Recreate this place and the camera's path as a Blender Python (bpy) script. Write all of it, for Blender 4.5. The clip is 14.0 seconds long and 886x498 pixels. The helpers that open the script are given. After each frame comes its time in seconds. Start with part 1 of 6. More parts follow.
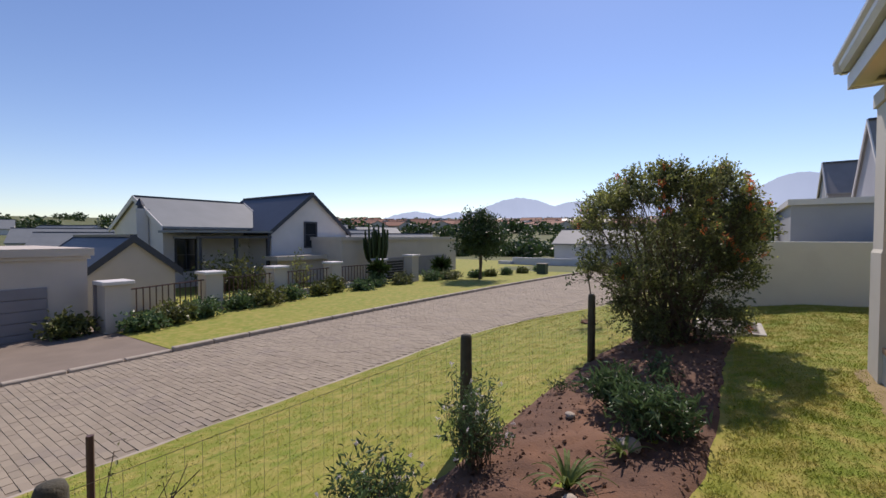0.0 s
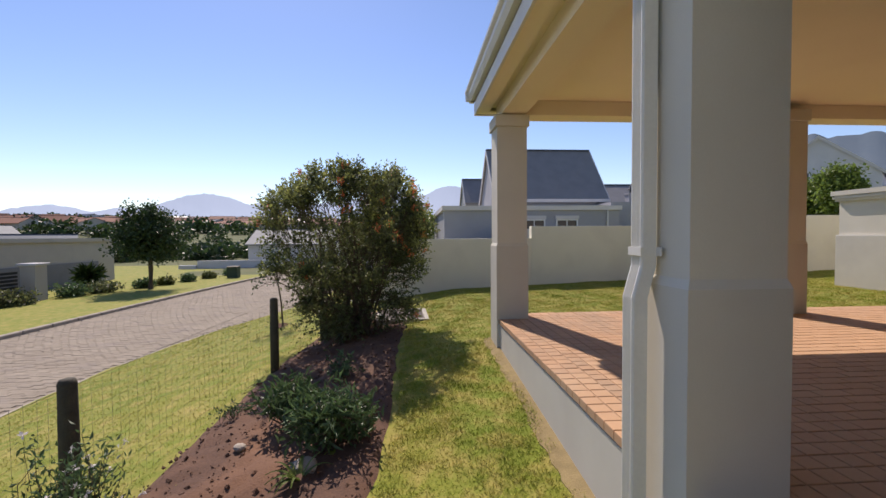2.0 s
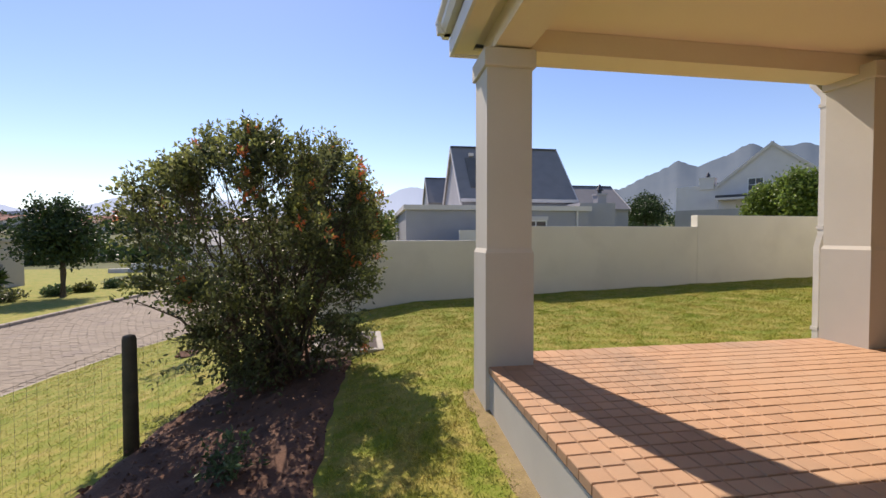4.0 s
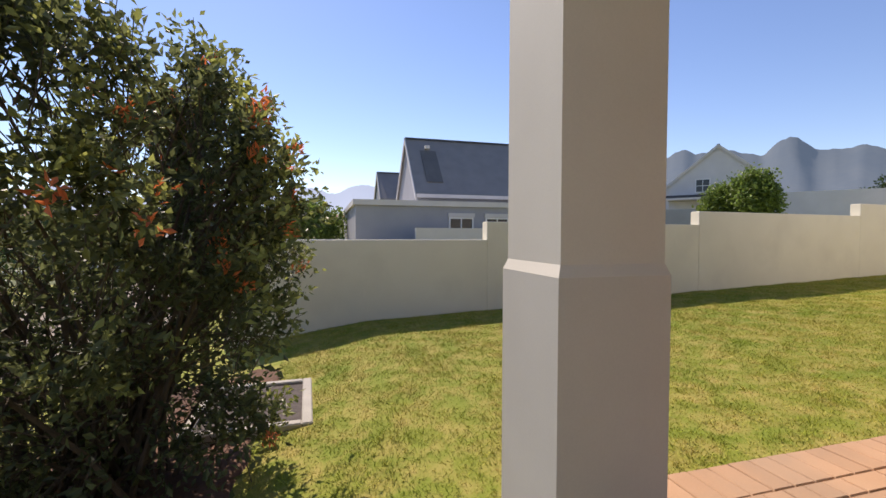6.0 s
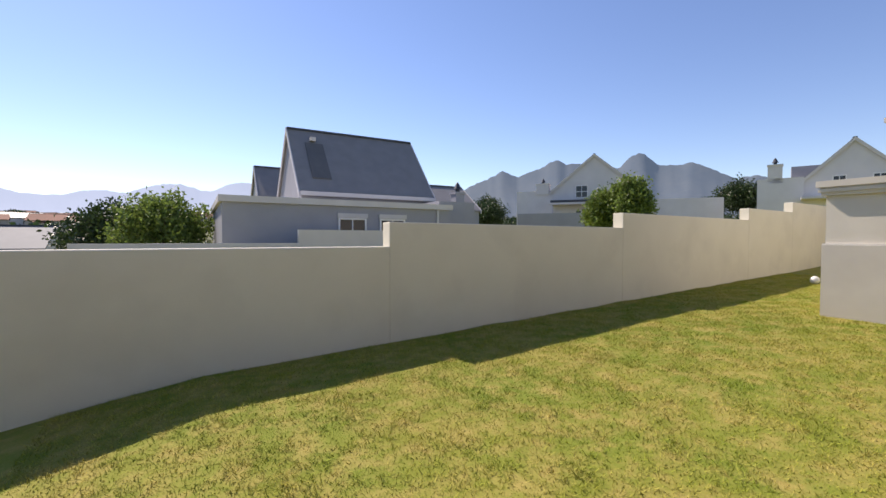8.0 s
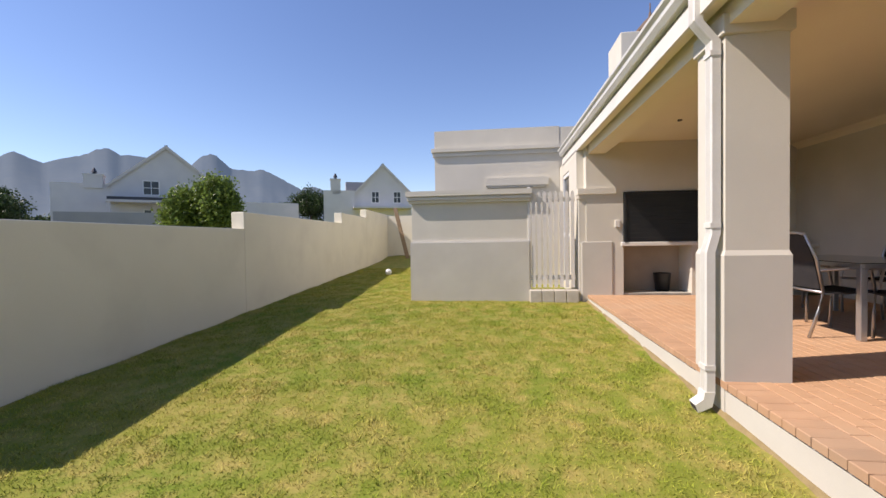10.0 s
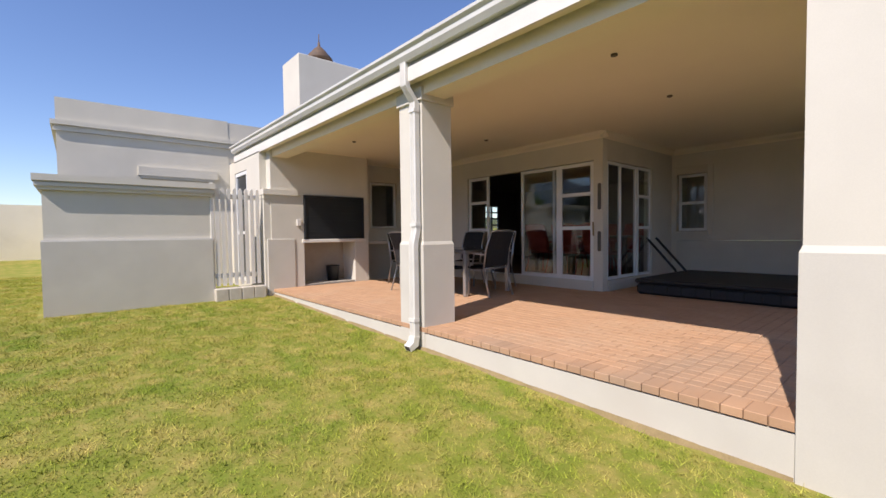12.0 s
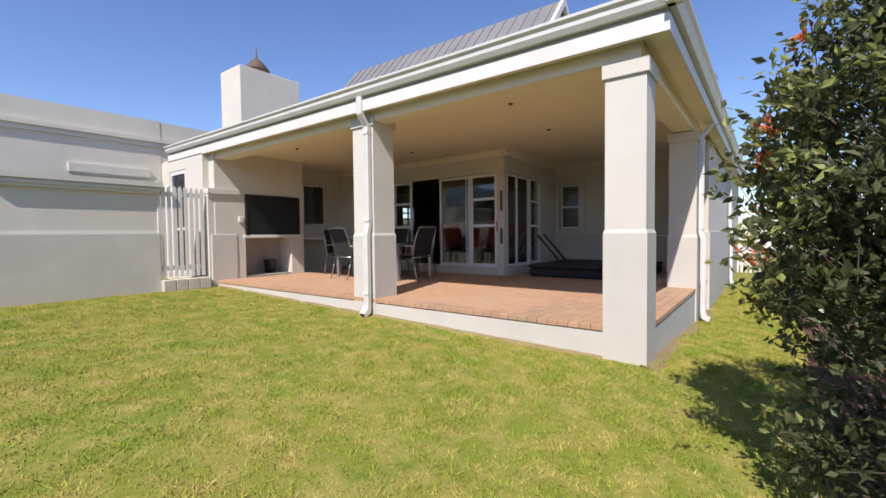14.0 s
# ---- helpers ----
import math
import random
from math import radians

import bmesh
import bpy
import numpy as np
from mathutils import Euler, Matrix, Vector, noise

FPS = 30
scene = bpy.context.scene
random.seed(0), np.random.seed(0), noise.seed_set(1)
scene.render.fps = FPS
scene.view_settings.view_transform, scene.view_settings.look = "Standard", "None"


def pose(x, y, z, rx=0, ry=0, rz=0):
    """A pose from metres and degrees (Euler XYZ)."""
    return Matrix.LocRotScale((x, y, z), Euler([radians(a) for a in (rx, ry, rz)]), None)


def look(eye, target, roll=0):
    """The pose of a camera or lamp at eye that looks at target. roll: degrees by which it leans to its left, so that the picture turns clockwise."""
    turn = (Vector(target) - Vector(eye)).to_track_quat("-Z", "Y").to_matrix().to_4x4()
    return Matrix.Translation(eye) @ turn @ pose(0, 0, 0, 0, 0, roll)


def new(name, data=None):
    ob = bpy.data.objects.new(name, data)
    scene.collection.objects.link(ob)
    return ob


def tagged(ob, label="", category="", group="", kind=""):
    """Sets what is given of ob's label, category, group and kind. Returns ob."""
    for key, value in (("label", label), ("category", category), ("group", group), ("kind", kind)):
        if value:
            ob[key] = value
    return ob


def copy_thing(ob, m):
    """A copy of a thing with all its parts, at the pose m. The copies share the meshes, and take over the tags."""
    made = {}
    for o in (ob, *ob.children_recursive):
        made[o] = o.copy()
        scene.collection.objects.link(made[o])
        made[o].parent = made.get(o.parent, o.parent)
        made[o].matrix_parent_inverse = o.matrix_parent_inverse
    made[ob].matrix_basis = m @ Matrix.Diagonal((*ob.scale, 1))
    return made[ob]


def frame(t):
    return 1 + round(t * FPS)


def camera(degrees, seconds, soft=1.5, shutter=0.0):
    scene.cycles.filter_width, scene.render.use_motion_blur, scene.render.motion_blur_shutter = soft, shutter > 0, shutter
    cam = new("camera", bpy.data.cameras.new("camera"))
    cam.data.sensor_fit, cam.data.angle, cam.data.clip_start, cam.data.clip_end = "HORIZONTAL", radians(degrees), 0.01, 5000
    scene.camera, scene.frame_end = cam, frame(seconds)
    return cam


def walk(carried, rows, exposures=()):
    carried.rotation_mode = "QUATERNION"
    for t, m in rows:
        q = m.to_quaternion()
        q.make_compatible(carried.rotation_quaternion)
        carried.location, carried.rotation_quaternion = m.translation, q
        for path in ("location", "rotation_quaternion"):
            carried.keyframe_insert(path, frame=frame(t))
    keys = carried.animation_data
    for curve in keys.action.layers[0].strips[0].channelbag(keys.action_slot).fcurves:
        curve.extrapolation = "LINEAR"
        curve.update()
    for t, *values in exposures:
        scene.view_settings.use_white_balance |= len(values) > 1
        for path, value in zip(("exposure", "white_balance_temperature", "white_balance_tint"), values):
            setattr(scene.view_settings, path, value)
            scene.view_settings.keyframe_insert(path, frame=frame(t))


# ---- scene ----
cam = camera(92.0, 14.0)

PATH = [
    (0, (-1.063, -5.814, 1.303), (-2.202, -4.171, 1.245), -0.0),
    (0.5, (-1.058, -5.762, 1.302), (-1.792, -3.903, 1.243), 0.1),
    (1, (-1.066, -5.717, 1.292), (-1.337, -3.736, 1.234), -0.0),
    (1.5, (-1.053, -5.595, 1.279), (-1.052, -3.596, 1.22), -0.2),
    (2, (-0.98, -5.296, 1.276), (-0.839, -3.302, 1.214), -0.4),
    (2.5, (-0.955, -4.918, 1.269), (-0.742, -2.93, 1.203), -0.3),
    (3, (-0.922, -4.46, 1.282), (-0.652, -2.479, 1.216), -0.3),
    (3.2, (-0.905, -4.26, 1.275), (-0.63, -2.28, 1.213), -0.3),
    (5.3, (-0.742, -2.27, 1.269), (-0.259, -0.33, 1.21), 0.2),
    (5.5, (-0.735, -2.074, 1.257), (-0.222, -0.142, 1.196), 0.2),
    (6, (-0.628, -1.433, 1.265), (-0.091, 0.492, 1.203), 0.15),
    (6.5, (-0.546, -0.918, 1.286), (0.039, 0.993, 1.222), 0.15),
    (7, (-0.411, -0.414, 1.309), (0.226, 1.481, 1.251), 0.1),
    (7.2, (-0.372, -0.234, 1.317), (0.305, 1.647, 1.262), 0.1),
    (9.3, (0.423, 1.147, 1.27), (2.143, 2.168, 1.224), -0.3),
    (9.5, (0.414, 1.237, 1.267), (2.226, 2.084, 1.223), -0.5),
    (10, (0.275, 1.473, 1.295), (2.259, 1.727, 1.246), -0.9),
    (10.5, (0.126, 1.676, 1.263), (2.11, 1.426, 1.211), -0.8),
    (11, (0.082, 1.956, 1.24), (1.892, 1.107, 1.177), -0.7),
    (11.5, (-0.002, 2.277, 1.233), (1.628, 1.119, 1.169), -0.7),
    (12, (-0.093, 2.659, 1.264), (1.425, 1.359, 1.192), -0.7),
    (12.5, (-0.234, 3.022, 1.257), (1.198, 1.627, 1.183), -0.7),
    (13, (-0.488, 3.383, 1.205), (0.873, 1.919, 1.136), -0.7),
    (13.5, (-0.663, 3.713, 1.18), (0.624, 2.184, 1.112), -0.5),
    (14, (-0.833, 3.985, 1.158), (0.373, 2.391, 1.089), -0.6),
]
walk(cam, [(t, look(eye, target, roll)) for t, eye, target, roll in PATH],
     [(0, 0.25, 6650, 20), (3.0, 0.55, 6950, 20), (6.5, 0.65, 7050, 20), (9.5, 0.63, 6800, 20), (14.0, 0.54, 6200, 19)])

# ---- world, sun, exposure ----
SUN_TRAVEL = Vector((0.285, -1.0, -1.13)).normalized()
world = bpy.data.worlds.new("World")
scene.world = world
world.use_nodes = True
wn = world.node_tree.nodes
sky = wn.new("ShaderNodeTexSky")
sky.sky_type = "NISHITA"
sky.sun_disc = False
sky.sun_elevation = radians(47.4)
sky.sun_rotation = radians(-15.9)
sky.air_density, sky.dust_density, sky.ozone_density = 1.0, 0.1, 3.0
wn["Background"].inputs["Strength"].default_value = 0.112
sky_tint = wn.new("ShaderNodeHueSaturation")
sky_tint.inputs["Hue"].default_value = 0.507
sky_tint.inputs["Saturation"].default_value = 1.08
world.node_tree.links.new(sky.outputs[0], sky_tint.inputs["Color"])
world.node_tree.links.new(sky_tint.outputs[0], wn["Background"].inputs["Color"])
sun_data = bpy.data.lights.new("sun", "SUN")
sun_data.energy, sun_data.angle, sun_data.color = 4.0, radians(0.55), (1.0, 0.94, 0.84)
sun = new("sun", sun_data)
sun.rotation_euler = SUN_TRAVEL.to_track_quat("-Z", "Y").to_euler()

# ---- materials ----


def mat(name, col, col2=None, rough=0.8, scale=8.0, fine=120.0, bump=0.2, metal=0.0, spec=0.4, isl=0.0, objr=0.0, stain=None):
    """Procedural surface: two colours by broad and fine noise, roughness variation and fine relief."""
    m = bpy.data.materials.new(name)
    m.use_nodes = True
    nt = m.node_tree
    n, l = nt.nodes, nt.links
    b = n["Principled BSDF"]
    b.inputs["Roughness"].default_value = rough
    b.inputs["Metallic"].default_value = metal
    b.inputs["Specular IOR Level"].default_value = spec
    col2 = col2 or tuple(c * 0.86 for c in col)
    geo = n.new("ShaderNodeNewGeometry")
    n1, n2 = n.new("ShaderNodeTexNoise"), n.new("ShaderNodeTexNoise")
    n1.inputs["Scale"].default_value, n1.inputs["Detail"].default_value = scale, 5
    n2.inputs["Scale"].default_value, n2.inputs["Detail"].default_value = fine, 3
    for k in (n1, n2):
        l.new(geo.outputs["Position"], k.inputs["Vector"])
    add = n.new("ShaderNodeMath")
    add.operation = "MULTIPLY_ADD"
    l.new(n2.outputs[0], add.inputs[0])
    add.inputs[1].default_value = 0.5
    l.new(n1.outputs[0], add.inputs[2])
    ramp = n.new("ShaderNodeMapRange")
    ramp.inputs["From Min"].default_value, ramp.inputs["From Max"].default_value = 0.5, 1.0
    l.new(add.outputs[0], ramp.inputs["Value"])
    mix = n.new("ShaderNodeMix")
    mix.data_type = "RGBA"
    mix.inputs["A"].default_value, mix.inputs["B"].default_value = (*col, 1), (*col2, 1)
    l.new(ramp.outputs[0], mix.inputs["Factor"])
    out = mix.outputs["Result"]
    if stain:
        n3 = n.new("ShaderNodeTexNoise")
        n3.inputs["Scale"].default_value, n3.inputs["Detail"].default_value = 1.3, 6
        l.new(geo.outputs["Position"], n3.inputs["Vector"])
        r3 = n.new("ShaderNodeMapRange")
        r3.inputs["From Min"].default_value, r3.inputs["From Max"].default_value = 0.52, 0.75
        l.new(n3.outputs[0], r3.inputs["Value"])
        m3 = n.new("ShaderNodeMix")
        m3.data_type = "RGBA"
        m3.inputs["B"].default_value = (*stain, 1)
        l.new(out, m3.inputs["A"])
        l.new(r3.outputs[0], m3.inputs["Factor"])
        out = m3.outputs["Result"]
    if isl or objr:
        hsv = n.new("ShaderNodeHueSaturation")
        mr = n.new("ShaderNodeMapRange")
        amt = isl or objr
        mr.inputs["To Min"].default_value, mr.inputs["To Max"].default_value = 1 - amt, 1 + amt
        if isl:
            l.new(geo.outputs["Random Per Island"], mr.inputs["Value"])
        else:
            l.new(n.new("ShaderNodeObjectInfo").outputs["Random"], mr.inputs["Value"])
        l.new(mr.outputs[0], hsv.inputs["Value"])
        l.new(out, hsv.inputs["Color"])
        out = hsv.outputs[0]
    l.new(out, b.inputs["Base Color"])
    if bump:
        bp = n.new("ShaderNodeBump")
        bp.inputs["Strength"].default_value, bp.inputs["Distance"].default_value = bump, 0.01
        l.new(add.outputs[0], bp.inputs["Height"])
        l.new(bp.outputs[0], b.inputs["Normal"])
    return m


def leaf_mat(name, col, col2, trans=0.3, isl=0.45):
    m = mat(name, col, col2, rough=0.45, scale=2.5, fine=40, bump=0, spec=0.35, isl=isl)
    nt = m.node_tree
    n, l = nt.nodes, nt.links
    b = n["Principled BSDF"]
    t = n.new("ShaderNodeBsdfTranslucent")
    mx = n.new("ShaderNodeMixShader")
    mx.inputs[0].default_value = trans
    l.new(b.inputs["Base Color"].links[0].from_socket, t.inputs["Color"])
    l.new(b.outputs[0], mx.inputs[1])
    l.new(t.outputs[0], mx.inputs[2])
    l.new(mx.outputs[0], n["Material Output"].inputs["Surface"])
    return m


def flat_mat(name, col, rough=0.5, metal=0.0, emit=0.0):
    m = bpy.data.materials.new(name)
    m.use_nodes = True
    b = m.node_tree.nodes["Principled BSDF"]
    b.inputs["Base Color"].default_value = (*col, 1)
    b.inputs["Roughness"].default_value, b.inputs["Metallic"].default_value = rough, metal
    if emit:
        b.inputs["Emission Color"].default_value = (*col, 1)
        b.inputs["Emission Strength"].default_value = emit
    return m


def glass_mat(name):
    m = flat_mat(name, (0.9, 0.95, 0.95), 0.0)
    b = m.node_tree.nodes["Principled BSDF"]
    b.inputs["Transmission Weight"].default_value = 1.0
    b.inputs["IOR"].default_value = 1.5
    return m


PLASTER = mat("plaster_cream", (0.65, 0.61, 0.515), (0.59, 0.555, 0.467), 0.85, 2.0, 160, 0.03, stain=(0.60, 0.562, 0.475))
PLASTER_LOW = mat("plaster_dado", (0.585, 0.553, 0.475), (0.53, 0.50, 0.43), 0.85, 2.5, 150, 0.03, stain=(0.525, 0.49, 0.418))
PLASTER_WALL = mat("plaster_boundary", (0.80, 0.748, 0.605), (0.74, 0.69, 0.555), 0.88, 1.2, 120, 0.03, stain=(0.70, 0.65, 0.52))
TRIM = mat("trim_paint", (0.74, 0.71, 0.64), (0.66, 0.63, 0.57), 0.55, 3, 90, 0.06)
CEIL = mat("ceiling_paint", (0.84, 0.75, 0.58), (0.80, 0.71, 0.55), 0.8, 1.2, 60, 0.05)
GUTTER = mat("gutter_enamel", (0.72, 0.70, 0.64), (0.64, 0.62, 0.56), 0.38, 4, 60, 0.05, spec=0.5)
# Enamel darkened to carry the shade behind the gutter.
GUTTER_IN = mat("painted_gutter_shade", (0.42, 0.42, 0.38), (0.36, 0.36, 0.32), 0.5, 4, 60, 0.05)
ALU = mat("white_aluminium", (0.78, 0.78, 0.76), (0.70, 0.70, 0.68), 0.35, 3, 50, 0.03, spec=0.5)
PAVER = mat("patio_paver", (0.50, 0.305, 0.175), (0.44, 0.26, 0.145), 0.88, 4, 120, 0.15, isl=0.03, stain=(0.47, 0.31, 0.19))
PAVER_OB = mat("patio_paver_edge", (0.49, 0.298, 0.172), (0.42, 0.248, 0.14), 0.87, 4, 120, 0.25, objr=0.07, stain=(0.37, 0.25, 0.16))
GROUT = mat("paver_joint", (0.40, 0.25, 0.15), (0.28, 0.175, 0.105), 0.95, 6, 150, 0.5)
ROADP = mat("road_paver", (0.30, 0.25, 0.185), (0.25, 0.205, 0.15), 0.9, 0.8, 90, 0.4, isl=0.09, stain=(0.24, 0.20, 0.16))
ROADP_OB = mat("road_paver_single", (0.30, 0.25, 0.185), (0.25, 0.205, 0.15), 0.9, 0.8, 90, 0.4, objr=0.09, stain=(0.24, 0.20, 0.16))
ROADJ = mat("road_joint", (0.25, 0.205, 0.155), (0.19, 0.155, 0.115), 0.95, 5, 120, 0.5)
KERB = mat("concrete_kerb", (0.42, 0.36, 0.29), (0.30, 0.255, 0.205), 0.9, 3, 90, 0.5)
CONC = mat("concrete", (0.46, 0.43, 0.37), (0.33, 0.31, 0.27), 0.9, 4, 90, 0.5)
SOIL = mat("soil", (0.165, 0.085, 0.050), (0.080, 0.043, 0.029), 0.95, 2.2, 60, 1.0, stain=(0.20, 0.098, 0.052))
BARK = mat("bark", (0.13, 0.095, 0.065), (0.08, 0.06, 0.04), 0.9, 12, 120, 0.8)
POST = mat("treated_post", (0.085, 0.075, 0.05), (0.05, 0.045, 0.03), 0.85, 10, 100, 0.7)
WIRE = flat_mat("galvanised_wire", (0.22, 0.20, 0.17), 0.55, 0.5)
ROOF_G = mat("grey_sheet_roof", (0.25, 0.24, 0.225), (0.21, 0.20, 0.19), 0.55, 1.5, 40, 0.1, metal=0.1)
ROOF_D = mat("charcoal_sheet_roof", (0.045, 0.05, 0.065), (0.035, 0.04, 0.05), 0.45, 1.5, 40, 0.1)
ROOF_L = mat("zinc_sheet_roof", (0.19, 0.205, 0.21), (0.16, 0.175, 0.18), 0.7, 1.0, 30, 0.1)
ROOF_T = mat("terracotta_roof", (0.30, 0.13, 0.08), (0.22, 0.10, 0.06), 0.85, 0.2, 4, 0.1, isl=0.3)
NBWALL = mat("neighbour_plaster", (0.33, 0.335, 0.36), (0.29, 0.295, 0.315), 0.85, 1, 60, 0.15)
NBWALL2 = mat("neighbour_plaster_pale", (0.62, 0.61, 0.61), (0.56, 0.55, 0.55), 0.85, 1, 60, 0.15)
OPWALL = mat("opposite_plaster", (0.52, 0.46, 0.39), (0.46, 0.41, 0.35), 0.85, 1.2, 60, 0.15)
OPWHITE = mat("opposite_white_plaster", (0.60, 0.58, 0.56), (0.54, 0.52, 0.50), 0.85, 1.2, 60, 0.15)
GDOOR = mat("garage_door_paint", (0.22, 0.21, 0.22), (0.19, 0.18, 0.19), 0.5, 2, 40, 0.1)
BLACK = mat("black_steel", (0.012, 0.012, 0.013), (0.02, 0.02, 0.02), 0.35, 6, 80, 0.05)
BURGL = mat("dark_rail_paint", (0.10, 0.05, 0.04), (0.07, 0.04, 0.03), 0.6, 5, 60, 0.1)
# Near-black colour for the shaded mouths of the downpipes.
MOUTH_SHADE = mat("pipe_mouth_shade", (0.07, 0.06, 0.05), (0.04, 0.035, 0.03), 0.95, 3, 60, 0.5)
NICHE = mat("niche_plaster", (0.42, 0.37, 0.30), (0.34, 0.30, 0.24), 0.9, 3, 90, 0.3)
GLASS = glass_mat("window_glass")
DARKGLASS = flat_mat("dark_window_glass", (0.02, 0.024, 0.03), 0.05)
SILVER = mat("brushed_aluminium", (0.52, 0.52, 0.52), (0.44, 0.44, 0.44), 0.35, 8, 120, 0.05, metal=0.8)
SLING = mat("black_sling_fabric", (0.028, 0.028, 0.03), (0.018, 0.018, 0.02), 0.8, 20, 400, 0.4)
TABLEG = flat_mat("table_glass", (0.03, 0.035, 0.04), 0.06)
REDF = mat("red_upholstery", (0.42, 0.06, 0.035), (0.32, 0.045, 0.03), 0.8, 10, 200, 0.3)
TUBM = mat("tub_cabinet", (0.022, 0.021, 0.022), (0.03, 0.028, 0.028), 0.6, 5, 100, 0.2)
# Room walls and floor coloured dark to stand in for indoor shade.
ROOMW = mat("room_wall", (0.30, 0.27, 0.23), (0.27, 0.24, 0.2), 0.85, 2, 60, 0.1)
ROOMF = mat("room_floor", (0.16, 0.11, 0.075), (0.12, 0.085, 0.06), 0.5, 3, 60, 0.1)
LAMPW = flat_mat("downlight_lamp", (1.0, 0.9, 0.72), 0.5, emit=6.0)
SPOT = flat_mat("unlit_downlight", (0.10, 0.08, 0.06), 0.4)
BRASS = flat_mat("brass_knob", (0.25, 0.17, 0.08), 0.4, 0.8)
COWL = mat("rusty_cowl", (0.16, 0.10, 0.06), (0.10, 0.07, 0.05), 0.7, 12, 90, 0.3)
WOODP = mat("weathered_plank", (0.34, 0.24, 0.15), (0.26, 0.18, 0.11), 0.85, 8, 90, 0.4)
LEAF = leaf_mat("bush_leaf", (0.15, 0.168, 0.066), (0.098, 0.115, 0.048), 0.5)
LEAF_Y = leaf_mat("bush_leaf_young", (0.30, 0.32, 0.085), (0.21, 0.23, 0.075), 0.45)
FLOWER = leaf_mat("orange_flower", (0.80, 0.25, 0.085), (0.68, 0.19, 0.07), 0.35, 0.25)
WHITEFL = leaf_mat("white_flower", (0.75, 0.72, 0.70), (0.70, 0.62, 0.62), 0.3, 0.1)
SHRUB = leaf_mat("shrub_leaf", (0.11, 0.175, 0.07), (0.07, 0.12, 0.045), 0.3)
STRAP = leaf_mat("strap_leaf", (0.20, 0.25, 0.06), (0.12, 0.17, 0.04), 0.3)
TREELEAF = leaf_mat("tree_leaf", (0.050, 0.085, 0.022), (0.030, 0.055, 0.016), 0.25)
TREEPALE = leaf_mat("pale_tree_leaf", (0.19, 0.26, 0.05), (0.12, 0.18, 0.04), 0.4)
DRYLEAF = leaf_mat("garden_leaf", (0.15, 0.16, 0.04), (0.08, 0.10, 0.03), 0.3)
# Distance haze put into the mountain colours as a faint blue glow.
HAZE1 = flat_mat("far_mountain_hazed", (0.10, 0.12, 0.15), 1.0)
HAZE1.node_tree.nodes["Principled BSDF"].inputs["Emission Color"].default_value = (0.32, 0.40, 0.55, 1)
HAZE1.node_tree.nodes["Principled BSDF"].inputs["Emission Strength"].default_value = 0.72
HAZE2 = mat("near_mountain_hazed", (0.045, 0.06, 0.075), (0.065, 0.075, 0.08), 1.0, 0.008, 0.05, 0)
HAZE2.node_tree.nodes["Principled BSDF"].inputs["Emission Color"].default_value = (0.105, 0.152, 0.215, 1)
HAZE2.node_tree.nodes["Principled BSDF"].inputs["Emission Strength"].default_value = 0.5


def ground_material(name, isl=0.0, k=1.0):
    m = mat(name, tuple(c * k for c in (0.148, 0.205, 0.015)), tuple(c * k for c in (0.238, 0.232, 0.030)), 0.95, 1.1, 70, 0.5, stain=tuple(c * k for c in (0.35, 0.285, 0.075)), isl=isl)
    nt = m.node_tree
    n, l = nt.nodes, nt.links
    for k in n:
        if k.type == "TEX_NOISE" and abs(k.inputs["Scale"].default_value - 1.3) < 0.01:
            k.inputs["Scale"].default_value = 4.6
            k.inputs["Detail"].default_value = 10
            k.inputs["Roughness"].default_value = 0.68
            k.outputs[0].links[0].to_node.inputs["From Min"].default_value = 0.43
            k.outputs[0].links[0].to_node.inputs["From Max"].default_value = 0.67
    return m


LAWN = ground_material("lawn", 0.0, 0.95)
BLADE = ground_material("grass_blade", 0.3, 1.4)
FIELD = mat("meadow", (0.065, 0.09, 0.022), (0.125, 0.12, 0.042), 0.95, 0.25, 6, 0.4)

# ---- building helpers ----


def bx(bm, x0, y0, z0, x1, y1, z1, bev=0.0, seg=1):
    r = bmesh.ops.create_cube(bm, size=1.0)
    vs = r["verts"]
    for v in vs:
        v.co = Vector(((x0 + x1) / 2 + v.co.x * (x1 - x0), (y0 + y1) / 2 + v.co.y * (y1 - y0), (z0 + z1) / 2 + v.co.z * (z1 - z0)))
    if bev:
        es = list({e for v in vs for e in v.link_edges})
        bmesh.ops.bevel(bm, geom=es, offset=bev, segments=seg, affect="EDGES", profile=0.5)


def prism(bm, pts, axis, a, b):
    """Extrudes the outline pts (two coordinates each) along axis from a to b."""
    def at(p, k):
        return (k, p[0], p[1]) if axis == "x" else (p[0], k, p[1]) if axis == "y" else (p[0], p[1], k)
    lo = [bm.verts.new(at(p, a)) for p in pts]
    hi = [bm.verts.new(at(p, b)) for p in pts]
    fs = [bm.faces.new(lo), bm.faces.new(hi)]
    for i in range(len(pts)):
        j = (i + 1) % len(pts)
        fs.append(bm.faces.new((lo[i], lo[j], hi[j], hi[i])))
    bmesh.ops.recalc_face_normals(bm, faces=fs)


